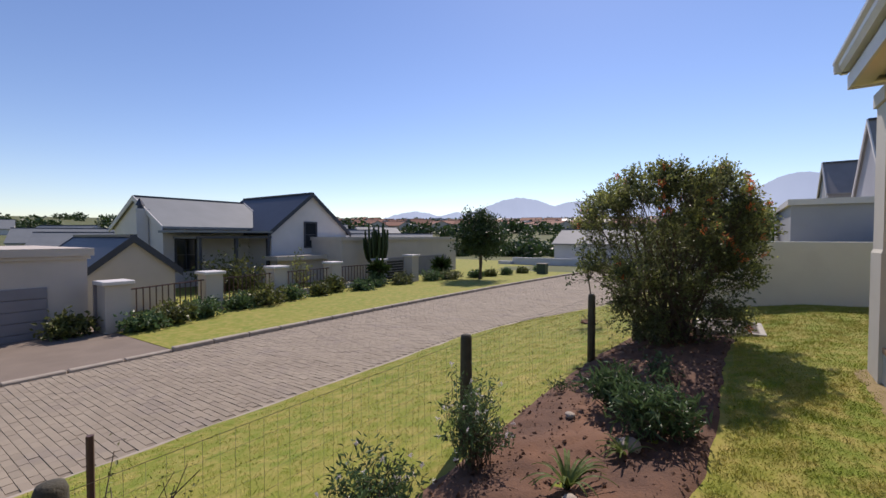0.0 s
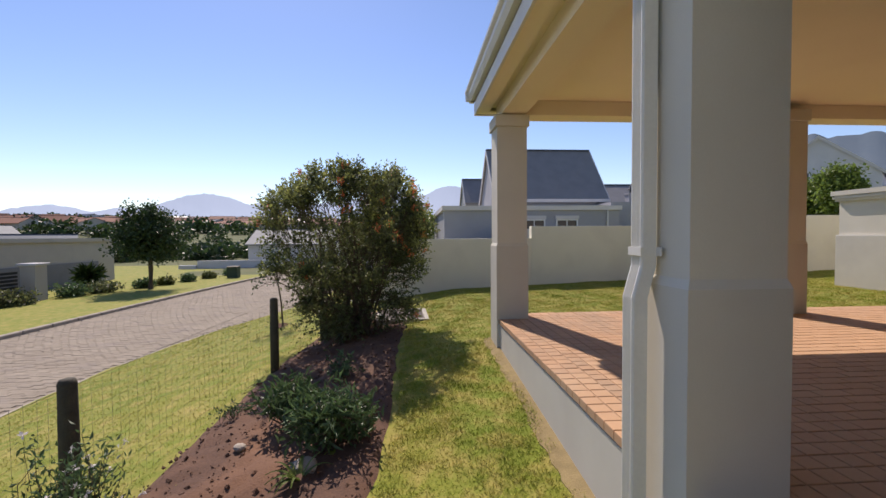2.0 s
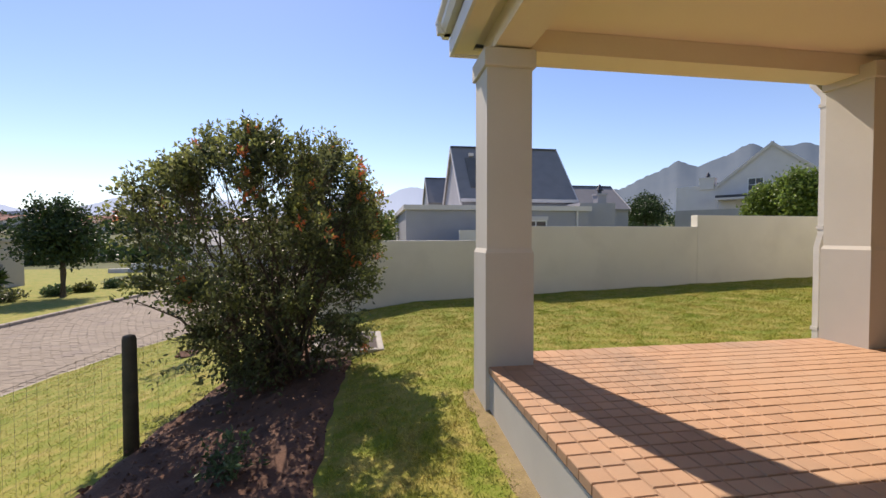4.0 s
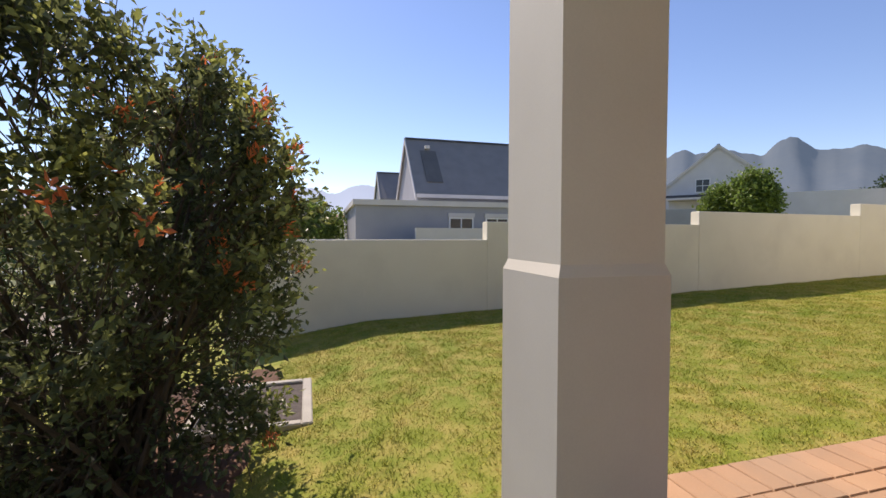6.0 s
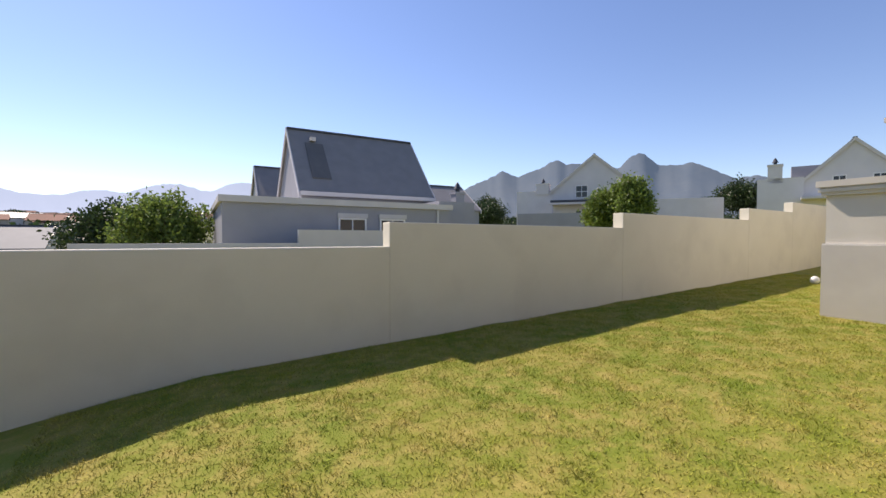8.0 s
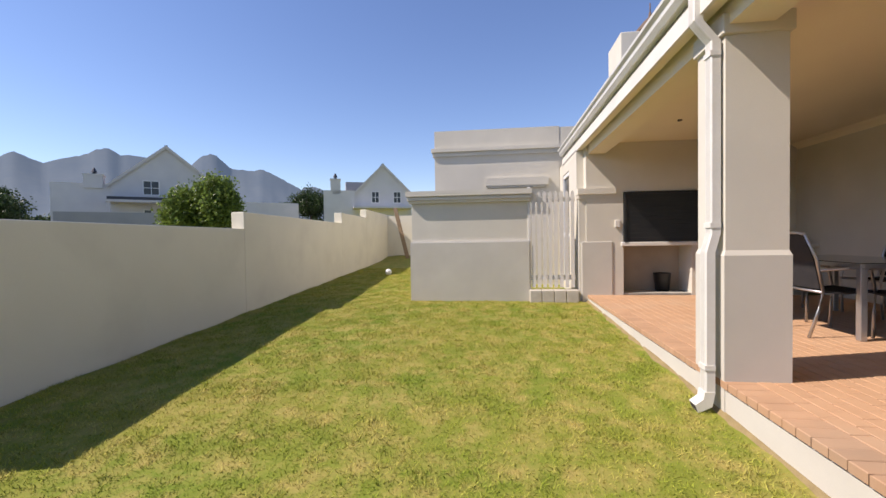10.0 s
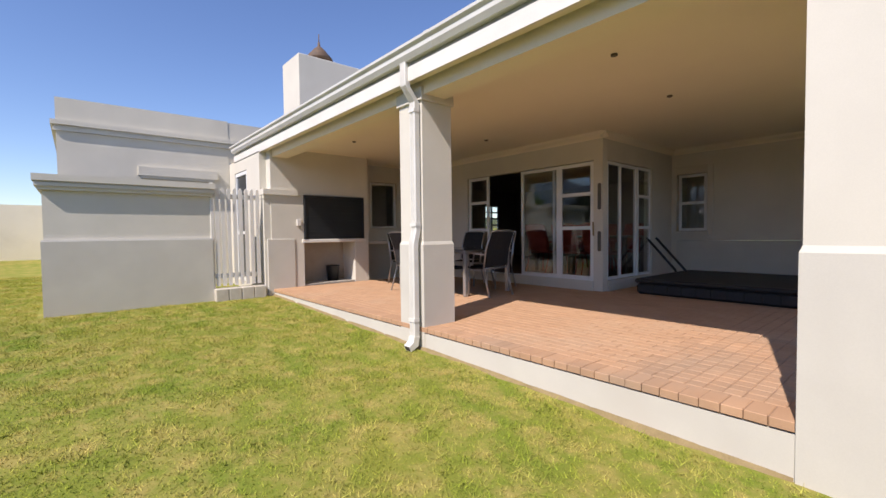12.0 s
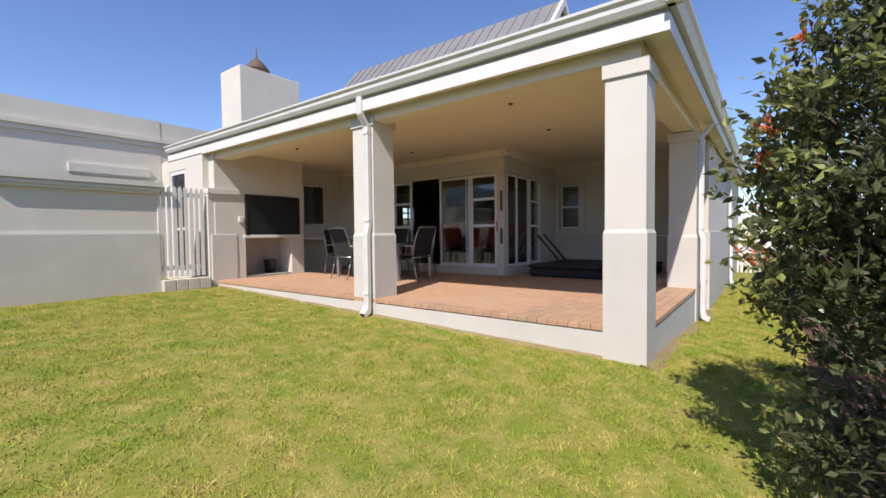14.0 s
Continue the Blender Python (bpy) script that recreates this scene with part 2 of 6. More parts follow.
def tube(bm, pts, r0, r1=None, n=6):
    r1 = r0 if r1 is None else r1
    rings = []
    for i, p in enumerate(pts):
        p = Vector(p)
        d = Vector(pts[min(i + 1, len(pts) - 1)]) - Vector(pts[max(i - 1, 0)])
        q = d.to_track_quat("Z", "Y")
        r = r0 + (r1 - r0) * i / (len(pts) - 1)
        rings.append([bm.verts.new(p + q @ Vector((r * math.cos(k * 2 * math.pi / n), r * math.sin(k * 2 * math.pi / n), 0))) for k in range(n)])
    for a, b in zip(rings, rings[1:]):
        for k in range(n):
            bm.faces.new((a[k], a[(k + 1) % n], b[(k + 1) % n], b[k]))
    bm.faces.new(rings[0][::-1])
    bm.faces.new(rings[-1])


def lathe(bm, prof, n=16, c=(0, 0)):
    rings = [[bm.verts.new((c[0] + r * math.cos(k * 2 * math.pi / n), c[1] + r * math.sin(k * 2 * math.pi / n), z)) for k in range(n)] for r, z in prof]
    for a, b in zip(rings, rings[1:]):
        for k in range(n):
            bm.faces.new((a[k], a[(k + 1) % n], b[(k + 1) % n], b[k]))
    bm.faces.new(rings[0][::-1])
    bm.faces.new(rings[-1])


def part(name, bm, material, parent=None, label="", smooth=False):
    me = bpy.data.meshes.new(name)
    bm.to_mesh(me)
    bm.free()
    me.materials.append(material)
    if smooth:
        me.polygons.foreach_set("use_smooth", [True] * len(me.polygons))
    ob = new(name, me)
    ob.parent = parent
    if label:
        ob["label"] = label
    return ob


def thing(name, label, category, group="", at=(0, 0, 0), rz=0.0, kind=""):
    ob = new(name)
    ob.location, ob.rotation_euler = at, (0, 0, radians(rz))
    return tagged(ob, label, category, group, kind)


def boxes(name, material, parent, *bs, bev=0.0, label=""):
    if name in ("wall", "yard_wall") and len(bs) > 1:
        return [boxes(name, material, parent, b, bev=bev) for b in bs][0]
    bm = bmesh.new()
    for b in bs:
        bx(bm, *b, bev=bev)
    return part(name, bm, material, parent, label)


def pydata(name, verts, faces, material, parent=None, label="", smooth=False):
    me = bpy.data.meshes.new(name)
    me.from_pydata(verts, [], faces)
    me.materials.append(material)
    if smooth:
        me.polygons.foreach_set("use_smooth", [True] * len(me.polygons))
    ob = new(name, me)
    ob.parent = parent
    if label:
        ob["label"] = label
    return ob


rng = np.random.default_rng(7)


def leaf_mesh(name, pos, way, size, width, material, parent, label="", curl=0.25):
    """Many leaves in one mesh: each a pointed, folded blade at pos towards way."""
    n = len(pos)
    way = way / np.maximum(np.linalg.norm(way, axis=1, keepdims=True), 1e-6)
    ref = rng.normal(size=(n, 3))
    side = np.cross(way, ref)
    side /= np.maximum(np.linalg.norm(side, axis=1, keepdims=True), 1e-6)
    up = np.cross(side, way)
    s = np.asarray(size).reshape(-1, 1) * np.ones((n, 1))
    mid = pos + way * s * 0.45
    v = np.empty((n, 4, 3))
    v[:, 0] = pos
    v[:, 1] = mid + side * s * width + up * s * curl * 0.4
    v[:, 2] = pos + way * s - up * s * curl * 0.3
    v[:, 3] = mid - side * s * width + up * s * curl * 0.4
    f = np.arange(n * 4).reshape(n, 4)
    tri = np.concatenate([f[:, [0, 1, 2]], f[:, [0, 2, 3]]])
    return pydata(name, v.reshape(-1, 3).tolist(), tri.tolist(), material, parent, label)


# ---- the lie of the land ----
ROAD_Z = -1.52


def near_edge(y):
    """x of the road's near edge."""
    return -7.5 + (0.0 if y < 3 else 0.028 * (y - 3) ** 2 if y < 13 else 2.8 + 0.56 * (y - 13))


def far_edge(y):
    return -12.45 + 0.0022 * max(y - 2, 0) ** 2


def smooth(a, b, x):
    u = min(max((x - a) / (b - a), 0), 1)
    return u * u * (3 - 2 * u)


def gz(x, y):
    """Height of the ground."""
    base = -0.02 + 0.06 * min(max(y, -4.0), 0.0) * (1 + max(min(x, 0.0), -2.5) / 2.5)
    if x >= 0:
        z = base + 0.026 * min(x, 15)
        if x > 16:
            z += 0.10 * (min(x, 60) - 16)
    elif x > -2.9:
        z = base + 0.15 * x
    else:
        e = near_edge(y) if y < 40 else -7.5
        e = min(e, -3.2)
        z0 = base - 0.435
        z = z0 + (ROAD_Z - z0) * min((x + 2.9) / (e + 2.9), 1.0)
    if y > 5.6:
        z += (0.15 - z) * smooth(5.6, 9, y) * smooth(-4.5, -1.0, x)
    d = math.hypot(x, y)
    if d > 70:
        z += 0.05 * (min(d, 420) - 70) * smooth(-0.3, 0.05, y / d)
    return z


def slab_strip(name, inner, outer, y0, y1, n, z, material, thick=0.05):
    bm = bmesh.new()
    prev = None
    for i in range(n + 1):
        y = y0 + (y1 - y0) * i / n
        a, b = inner(y), outer(y)
        vs = [bm.verts.new((a, y, z(a, y))), bm.verts.new((b, y, z(b, y))), bm.verts.new((b, y, z(b, y) - thick)), bm.verts.new((a, y, z(a, y) - thick))]
        if prev:
            for k in range(4):
                j = (k + 1) % 4
                bm.faces.new((prev[k], prev[j], vs[j], vs[k]))
        prev = vs
    bmesh.ops.recalc_face_normals(bm, faces=bm.faces[:])
    return part(name, bm, material)


def axis_steps(lo, hi, step, far):
    a = list(np.arange(lo, hi + 1e-6, step))
    k, s = hi, step
    while k < far:
        s *= 1.35
        k += s
        a.append(k)
    k, s = lo, step
    while k > -far:
        s *= 1.35
        k -= s
        a.insert(0, k)
    return a


gx, gy = axis_steps(-8.0, 10.0, 0.25, 2600), axis_steps(-8.0, 7.0, 0.25, 2600)


def sheet(x, y):
    z = gz(x, y)
    e = near_edge(y) if y < 40 else -7.5
    if x < min(e, -3.2) - 0.05:
        z -= 0.12
    if 0.2 < x < 8 and -6.5 < y < -0.3:
        z -= 0.1
    if abs(x) < 16 and abs(y) < 16:
        z += 0.018 * noise.noise((x * 1.3, y * 1.3, 0))
    return z


ground = pydata("ground", [(x, y, sheet(x, y)) for y in gy for x in gx],
                [(j * len(gx) + i, j * len(gx) + i + 1, (j + 1) * len(gx) + i + 1, (j + 1) * len(gx) + i) for j in range(len(gy) - 1) for i in range(len(gx) - 1)],
                LAWN, smooth=True)
ground.data.materials.append(FIELD)
for p in ground.data.polygons:
    if math.hypot(p.center.x, p.center.y) > 48:
        p.material_index = 1
tagged(ground, "patchy mown green and straw-yellow lawn", "ground", kind="structure")

# road bed, kerbs and verge across the road
road = slab_strip("road", lambda y: near_edge(y) + 0.02, far_edge, -30, 45, 75, lambda x, y: ROAD_Z - 0.012, ROADJ, 0.1)
tagged(road, "brown interlocking brick paved estate road", "road", kind="structure")
verge = slab_strip("verge", lambda y: far_edge(y) - 0.16, lambda y: far_edge(y) - 40, -0.9, 28, 30, lambda x, y: ROAD_Z - 0.02 - 0.012 * (far_edge(y) - x), LAWN, 0.3)
tagged(verge, "mown grass verge and garden ground beyond the road", "ground", kind="structure")
meadow = slab_strip("meadow", lambda y: far_edge(y) - 0.16, lambda y: far_edge(y) - 55, 28, 75, 30, lambda x, y: ROAD_Z - 0.02 - 0.012 * (far_edge(y) - x) + 0.25 * noise.noise((x * 0.2, y * 0.2, 0)) * smooth(0, 6, far_edge(y) - x), FIELD, 0.5)
tagged(meadow, "rough green meadow beyond the gardens", "ground", kind="structure")
# Brown concrete made darker to include the shade lying on it.
drive = slab_strip("driveway", lambda y: far_edge(y) - 0.16, lambda y: far_edge(y) - 40, -40, -0.9, 10, lambda x, y: ROAD_Z - 0.03 - 0.012 * (far_edge(y) - x), mat("shaded_driveway_concrete", (0.22, 0.175, 0.135), (0.165, 0.13, 0.10), 0.9, 1.2, 60, 0.4), 0.3)
tagged(drive, "plain brown concrete driveway beside the road, darkened for its shade", "driveway", kind="structure")
kerb = thing("kerb", "low grey concrete kerb stones along the road", "kerb", kind="structure")
for i in range(60):
    y = -16 + i * 1.0
    a, b = far_edge(y), far_edge(y + 0.97)
    bm = bmesh.new()
    prism(bm, [(a, y), (b, y + 0.97), (b - 0.16, y + 0.97), (a - 0.16, y)], "z", ROAD_Z - 0.1, ROAD_Z + (0.05 if y < -1 else 0.10))
    bmesh.ops.bevel(bm, geom=bm.edges[:], offset=0.02, segments=1, affect="EDGES")
    part("kerb_stone", bm, KERB, kerb)
near_kerb = slab_strip("road_edging", lambda y: near_edge(y) + 0.1, lambda y: near_edge(y), -20, 16, 60, lambda x, y: ROAD_Z + 0.015, KERB, 0.1)
tagged(near_kerb, "thin flush concrete edging of the road", "kerb", kind="structure")

# ---- planting bed ----


def bed_left(y):
    return -2.85 + 0.045 * max(y + 1.2, 0) ** 1.6


def bed_right(y):
    return -1.15 - 0.11 * smooth(-1.6, -3.2, y) + 0.12 * smooth(-4, -9, y) + 0.1 * smooth(0, 2.5, y)


nb, nw_ = 240, 26
bv = []
for j in range(nb + 1):
    y = -14.0 + 17.4 * j / nb
    a, b = bed_left(y) + 0.06 * noise.noise((y * 3, 1, 0)), bed_right(y) + 0.05 * noise.noise((y * 3, 5, 0))
    for i in range(nw_ + 1):
        u = i / nw_
        x = a + (b - a) * u
        rim = min(u, 1 - u) * 8
        h = 0.03 * min(rim, 1) + (0.05 * noise.noise((x * 2.2, y * 2.2, 3)) + 0.035 * noise.noise((x * 9, y * 9, 0)) + 0.02 * noise.noise((x * 24, y * 24, 7))) * min(rim, 1)
        bv.append((x, y, gz(x, y) + h + (0.012 if rim > 0.2 else -0.03)))
bed = pydata("garden_bed", bv, [(j * (nw_ + 1) + i, j * (nw_ + 1) + i + 1, (j + 1) * (nw_ + 1) + i + 1, (j + 1) * (nw_ + 1) + i) for j in range(nb) for i in range(nw_)], SOIL, smooth=True)
tagged(bed, "bare reddish-brown soil bed along the wire fence", "garden bed", kind="structure")
cl_v, cl_f = [], []
for k in range(2600):
    y = rng.uniform(-5, 2.5)
    x = rng.uniform(bed_left(y) + 0.05, bed_right(y) - 0.03)
    r = 0.006 + 0.018 * rng.random() ** 4
    b0 = len(cl_v)
    z = gz(x, y) + 0.045
    for q in ((1, 0, 0), (-1, 0, 0), (0, 1, 0), (0, -1, 0), (0, 0, 0.8), (0, 0, -0.8)):
        cl_v.append((x + r * (q[0] + rng.normal() * 0.3), y + r * (q[1] + rng.normal() * 0.3), z + r * (q[2] + rng.normal() * 0.2) + 0.05 * noise.noise((x * 2.2, y * 2.2, 3))))
    for f in ((0, 2, 4), (2, 1, 4), (1, 3, 4), (3, 0, 4), (2, 0, 5), (1, 2, 5), (3, 1, 5), (0, 3, 5)):
        cl_f.append([b0 + t for t in f])
tagged(pydata("soil_clods", cl_v, cl_f, SOIL), "loose clods of reddish soil on the bed", "soil", kind="stuff")

# bare worn strip of earth along the patio plinth
strip = slab_strip("worn_strip", lambda y: 0.03, lambda y: -0.10 - 0.07 * noise.noise((y * 2.1, 4, 0)) - 0.05 * noise.noise((y * 6, 2, 0)), -5.0, 0.02, 90, lambda x, y: gz(x, y) + 0.022 - 0.02 * (x < 0), mat("dry_earth", (0.30, 0.225, 0.105), (0.21, 0.155, 0.07), 0.95, 9, 90, 0.8), 0.06)
tagged(strip, "dry bare earth strip at the foot of the patio", "ground", kind="structure")
edge_v, edge_f = [], []
for k in range(141):
    x = 0.37 + k * 0.053
    reach = 0.0 + 0.05 * noise.noise((x * 2.3, 9, 0)) + 0.04 * noise.noise((x * 7, 3, 0))
    edge_v += [(x, -0.06, gz(x, 0) + 0.03), (x, reach * 0.5 - 0.03, gz(x, 0) + 0.02), (x, reach, gz(x, 0) - 0.02)]
    if k:
        b = 3 * k
        edge_f += [(b - 3, b, b + 1, b - 2), (b - 2, b + 1, b + 2, b - 1)]
dry_edge = pydata("worn_edge", edge_v, edge_f, bpy.data.materials["dry_earth"], smooth=True)
tagged(dry_edge, "dry straw-coloured earth along the patio plinth", "ground", kind="structure")
# ---- house: patio slab, columns, beams, eaves ----
PZ = 0.30
slab = boxes("patio_base", PLASTER_LOW, None, (0.02, -6.4, -0.5, 7.8, -0.042, PZ - 0.065))
tagged(slab, "cream plastered patio plinth above the lawn", "patio", kind="structure")
bed_mortar = boxes("patio_bedding", GROUT, None, (0.03, -6.38, PZ - 0.061, 7.78, -0.055, PZ - 0.006))
tagged(bed_mortar, "dark sand joints under the patio pavers", "paving", kind="structure")


def column(x, y, label, w=0.40, zd=1.15, zc=2.53):
    c = thing("column", label, "column", "patio columns", (x, y, 0))
    bm = bmesh.new()
    bx(bm, 0, 0, -0.5, w, w, zd)
    part("plinth", bm, PLASTER_LOW, c)
    bm = bmesh.new()
    i = 0.013
    lo = [bm.verts.new(p) for p in ((0, 0, zd), (w, 0, zd), (w, w, zd), (0, w, zd))]
    mi = [bm.verts.new(p) for p in ((i, i, zd + 0.035), (w - i, i, zd + 0.035), (w - i, w - i, zd + 0.035), (i, w - i, zd + 0.035))]
    hi = [bm.verts.new((v.co.x, v.co.y, zc)) for v in mi]
    for a, b in ((lo, mi), (mi, hi)):
        for k in range(4):
            bm.faces.new((a[k], a[(k + 1) % 4], b[(k + 1) % 4], b[k]))
    part("shaft", bm, PLASTER, c)
    bm = bmesh.new()
    bx(bm, -0.012, -0.012, zc, w + 0.012, w + 0.012, zc + 0.135, bev=0.006)
    bx(bm, 0.07, 0.07, zc + 0.13, w - 0.07, w - 0.07, max(zc + 0.14, 2.72))
    part("capital", bm, PLASTER, c)
    return c


col_c = column(-0.012, -0.398, "square plastered corner column with stepped plinth and capital", 0.375)
col_b = column(3.36, -0.455, "square plastered patio column beside a white downpipe", 0.42, 1.15, 2.62)
col_a = column(0.0, -3.84, "square plastered column on the street side with ribbed downpipe", 0.40, 1.075)

beam = boxes("patio_beam", CEIL, None, (0.06, -0.34, 2.68, 9.9, -0.06, 2.848), (0.06, -14.0, 2.68, 0.34, -0.345, 2.848))
tagged(beam, "plastered ring beam over the patio columns", "beam", kind="structure")
ceiling = boxes("ceiling", CEIL, None, (-0.02, -6.4, 2.85, 7.95, -0.02, 2.90), (7.95, -3.75, 2.85, 8.7, -1.9, 2.90))
tagged(ceiling, "smooth cream patio ceiling", "ceiling", kind="structure")
soffit = boxes("soffit", CEIL, None, (-0.17, -16.0, 2.80, -0.022, 0.075, 2.82), (-0.02, -0.018, 2.80, 9.9, 0.075, 2.82))
tagged(soffit, "cream boarded eaves soffit", "soffit", kind="structure")
fascia = boxes("fascia", TRIM, None, (-0.17, 0.075, 2.78, 9.6, 0.10, 2.92), (-0.195, -16.0, 2.78, -0.17, 0.10, 2.92))
tagged(fascia, "white painted fascia board under the gutter", "trim", kind="structure")
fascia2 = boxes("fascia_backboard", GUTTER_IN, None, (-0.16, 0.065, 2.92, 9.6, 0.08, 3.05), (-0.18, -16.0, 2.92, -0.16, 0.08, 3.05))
tagged(fascia2, "board behind the gutter with shade painted into its colour", "trim", kind="structure")


def gutter_run(name, pts_xy, label):
    """Ogee gutter along one side."""
    (x0, y0), (x1, y1) = pts_xy
    prof = [(0.0, 2.965), (0.055, 2.965), (0.085, 3.01), (0.088, 3.05), (0.115, 3.075), (0.118, 3.10), (0.105, 3.10), (0.10, 3.085), (0.075, 3.06), (0.07, 3.02), (0.05, 2.98), (0.01, 2.98), (0.01, 3.09), (0.0, 3.09)]
    g = thing(name, label, "gutter", "gutters")
    along_x = abs(x1 - x0) > abs(y1 - y0)
    lo, hi = (x0, x1) if along_x else (y0, y1)
    n = round((hi - lo) / 3.2)

    def piece(nm, a, b, k):
        bm = bmesh.new()
        ring = [((y0 if along_x else x0) + (1 if along_x else -1) * p * k, 2.965 + (z - 2.965) * k - 0.002 * (k > 1)) for p, z in prof]
        prism(bm, ring, "x" if along_x else "y", a, b)
        part(nm, bm, GUTTER, g)
    for i in range(n):
        u, v = lo + (hi - lo) * i / n, lo + (hi - lo) * (i + 1) / n
        piece("gutter_length", u, v, 1.0)
        if i:
            piece("joint_collar", u - 0.03, u + 0.03, 1.03)
    return g


gutter_run("gutter", ((-0.295, 0.082), (9.55, 0.082)), "cream enamelled ogee roof gutter along the lawn side")
gutter_run("gutter", ((-0.182, -16.0), (-0.182, 0.20)), "cream enamelled ogee roof gutter along the street side")

# low pitched roof over the patio, and the steep main roof
bm = bmesh.new()
prism(bm, [(0.085, 3.07), (-4.2, 3.62), (-4.2, 3.58), (0.085, 3.03)], "x", -0.18, 7.75)
roof_low = tagged(part("patio_roof", bm, ROOF_G), "low pitched grey sheet roof over the patio", "roof", kind="structure")
bm = bmesh.new()
prism(bm, [(0.3, 3.06), (0.3, 3.02), (9.0, 3.4), (9.0, 3.44)], "y", -16, -4.2)
prism(bm, [(-0.18, 3.07), (0.3, 3.06), (0.3, 3.02), (-0.18, 3.03)], "y", -16, -4.2)
tagged(part("side_roof", bm, ROOF_G), "low grey sheet roof along the street side", "roof", kind="structure")
# Unseen cover, added so no sky glares through the recess window.
tagged(boxes("unseen_roof", ROOF_G, None, (7.76, -4.2, 2.93, 9.95, 0.0, 3.0)), "unseen flat roof added to shut out the sky behind the barbecue", "roof", kind="structure")
main_roof = thing("main_roof", "steep grey ribbed sheet roof with white barge boards", "roof", kind="structure")
bm = bmesh.new()
prism(bm, [(-4.0, 3.5), (-7.5, 7.5), (-11.0, 3.5), (-10.9, 3.4), (-7.5, 7.38), (-4.1, 3.4)], "x", 3.7, 12.0)
part("roof_sheet", bm, ROOF_G, main_roof)
for k in range(22):
    x = 3.9 + k * 0.37
    bm = bmesh.new()
    prism(bm, [(-4.0, 3.505), (-4.02, 3.54), (-7.49, 7.53), (-7.49, 7.49)], "x", x, x + 0.03)
    part("roof_rib", bm, ROOF_G, main_roof)
bm = bmesh.new()
prism(bm, [(-3.95, 3.5), (-7.5, 7.56), (-11.05, 3.5), (-11.0, 3.3), (-7.5, 7.34), (-4.0, 3.3)], "x", 3.6, 3.7)
part("barge_board", bm, TRIM, main_roof)
bm = bmesh.new()
prism(bm, [(-4.3, 3.0), (-7.5, 7.2), (-10.7, 3.0)], "x", 3.75, 3.9)
part("gable_wall", bm, PLASTER, main_roof)

# ---- walls of the house ----
H = 2.85
door_wall = boxes("wall_north", PLASTER, None,
                  (3.44, -3.88, PZ, 3.60, -3.73, 2.42), (3.44, -3.88, 2.42, 8.52, -3.73, H), (6.54, -3.88, PZ, 8.52, -3.73, 2.42),
                  (3.60, -3.88, PZ - 0.1, 6.54, -3.70, 0.46))
tagged(door_wall, "cream plastered house wall around the sliding doors", "wall", kind="structure")
side_wall = boxes("wall_west_room", PLASTER, None, (3.44, -6.4, PZ, 3.59, -5.50, 2.42), (3.44, -6.4, 2.42, 3.59, -3.885, H), (3.41, -5.50, PZ - 0.1, 3.59, -3.885, 0.46))
tagged(side_wall, "cream plastered return wall with corner glazing", "wall", kind="structure")
back_wall = boxes("wall_back", PLASTER, None,
                  (0.3, -6.6, 1.08, 2.80, -6.40, H), (3.34, -6.6, PZ - 0.3, 3.60, -6.405, H), (2.80, -6.6, 2.36, 3.34, -6.40, H), (2.80, -6.6, 1.08, 3.34, -6.40, 1.25))
tagged(back_wall, "cream plastered wall behind the spa tub", "wall", kind="structure")
back_dado = boxes("dado", PLASTER_LOW, None, (0.3, -6.6, PZ - 0.3, 3.34, -6.37, 1.07))
tagged(back_dado, "projecting plaster dado on the patio wall", "wall", kind="structure")
street_wall = boxes("wall_west", PLASTER, None, (0.0, -15.0, 1.15, 0.30, -5.0, 2.8), )
tagged(street_wall, "cream plastered street-side house wall", "wall", kind="structure")
street_dado = boxes("wall_west_dado", PLASTER_LOW, None, (-0.03, -15.0, -0.6, 0.30, -4.97, 1.15))
tagged(street_dado, "plaster dado of the street-side wall", "wall", kind="structure")
cornice = thing("cornice", "cream plaster cornice under the patio ceiling", "cornice", kind="structure")
bm = bmesh.new()
prism(bm, [(-3.73, H), (-3.63, H), (-3.65, H - 0.03), (-3.71, H - 0.07), (-3.73, H - 0.10)], "x", 3.34, 8.5)
part("cornice_run", bm, CEIL, cornice)
bm = bmesh.new()
prism(bm, [(3.44, H), (3.34, H), (3.36, H - 0.03), (3.42, H - 0.07), (3.44, H - 0.10)], "y", -6.4, -3.63)
part("cornice_run", bm, CEIL, cornice)
bm = bmesh.new()
prism(bm, [(-6.4, H), (-6.3, H), (-6.32, H - 0.03), (-6.38, H - 0.07), (-6.4, H - 0.10)], "x", 0.3, 3.4)
part("cornice_run", bm, CEIL, cornice)

# barbecue wall on the east side
braai_wall = boxes("wall_braai", PLASTER, None,
                   (7.78, -0.62, PZ - 0.3, 8.52, -0.02, H), (7.78, -1.90, 2.03, 8.60, -0.62, H), (7.78, -2.02, PZ - 0.3, 8.52, -1.90, H),
                   (7.78, -1.90, PZ - 0.3, 8.52, -1.70, 1.12), (8.35, -1.90, PZ - 0.3, 8.5, -0.62, 2.03))
tagged(braai_wall, "cream plastered barbecue chimney breast", "wall", kind="structure")
recess = boxes("wall_recess", PLASTER, None, (8.52, -3.9, PZ - 0.3, 8.7, -3.25, H), (8.52, -2.52, PZ - 0.3, 8.7, -1.9, H), (8.52, -3.25, 2.48, 8.7, -2.52, H), (8.52, -3.25, PZ - 0.3, 8.7, -2.52, 1.4))
tagged(recess, "cream plastered recess wall with a small window", "wall", kind="structure")
niche = boxes("niche_lining", NICHE, None, (8.30, -1.70, PZ, 8.345, -0.63, 1.12))
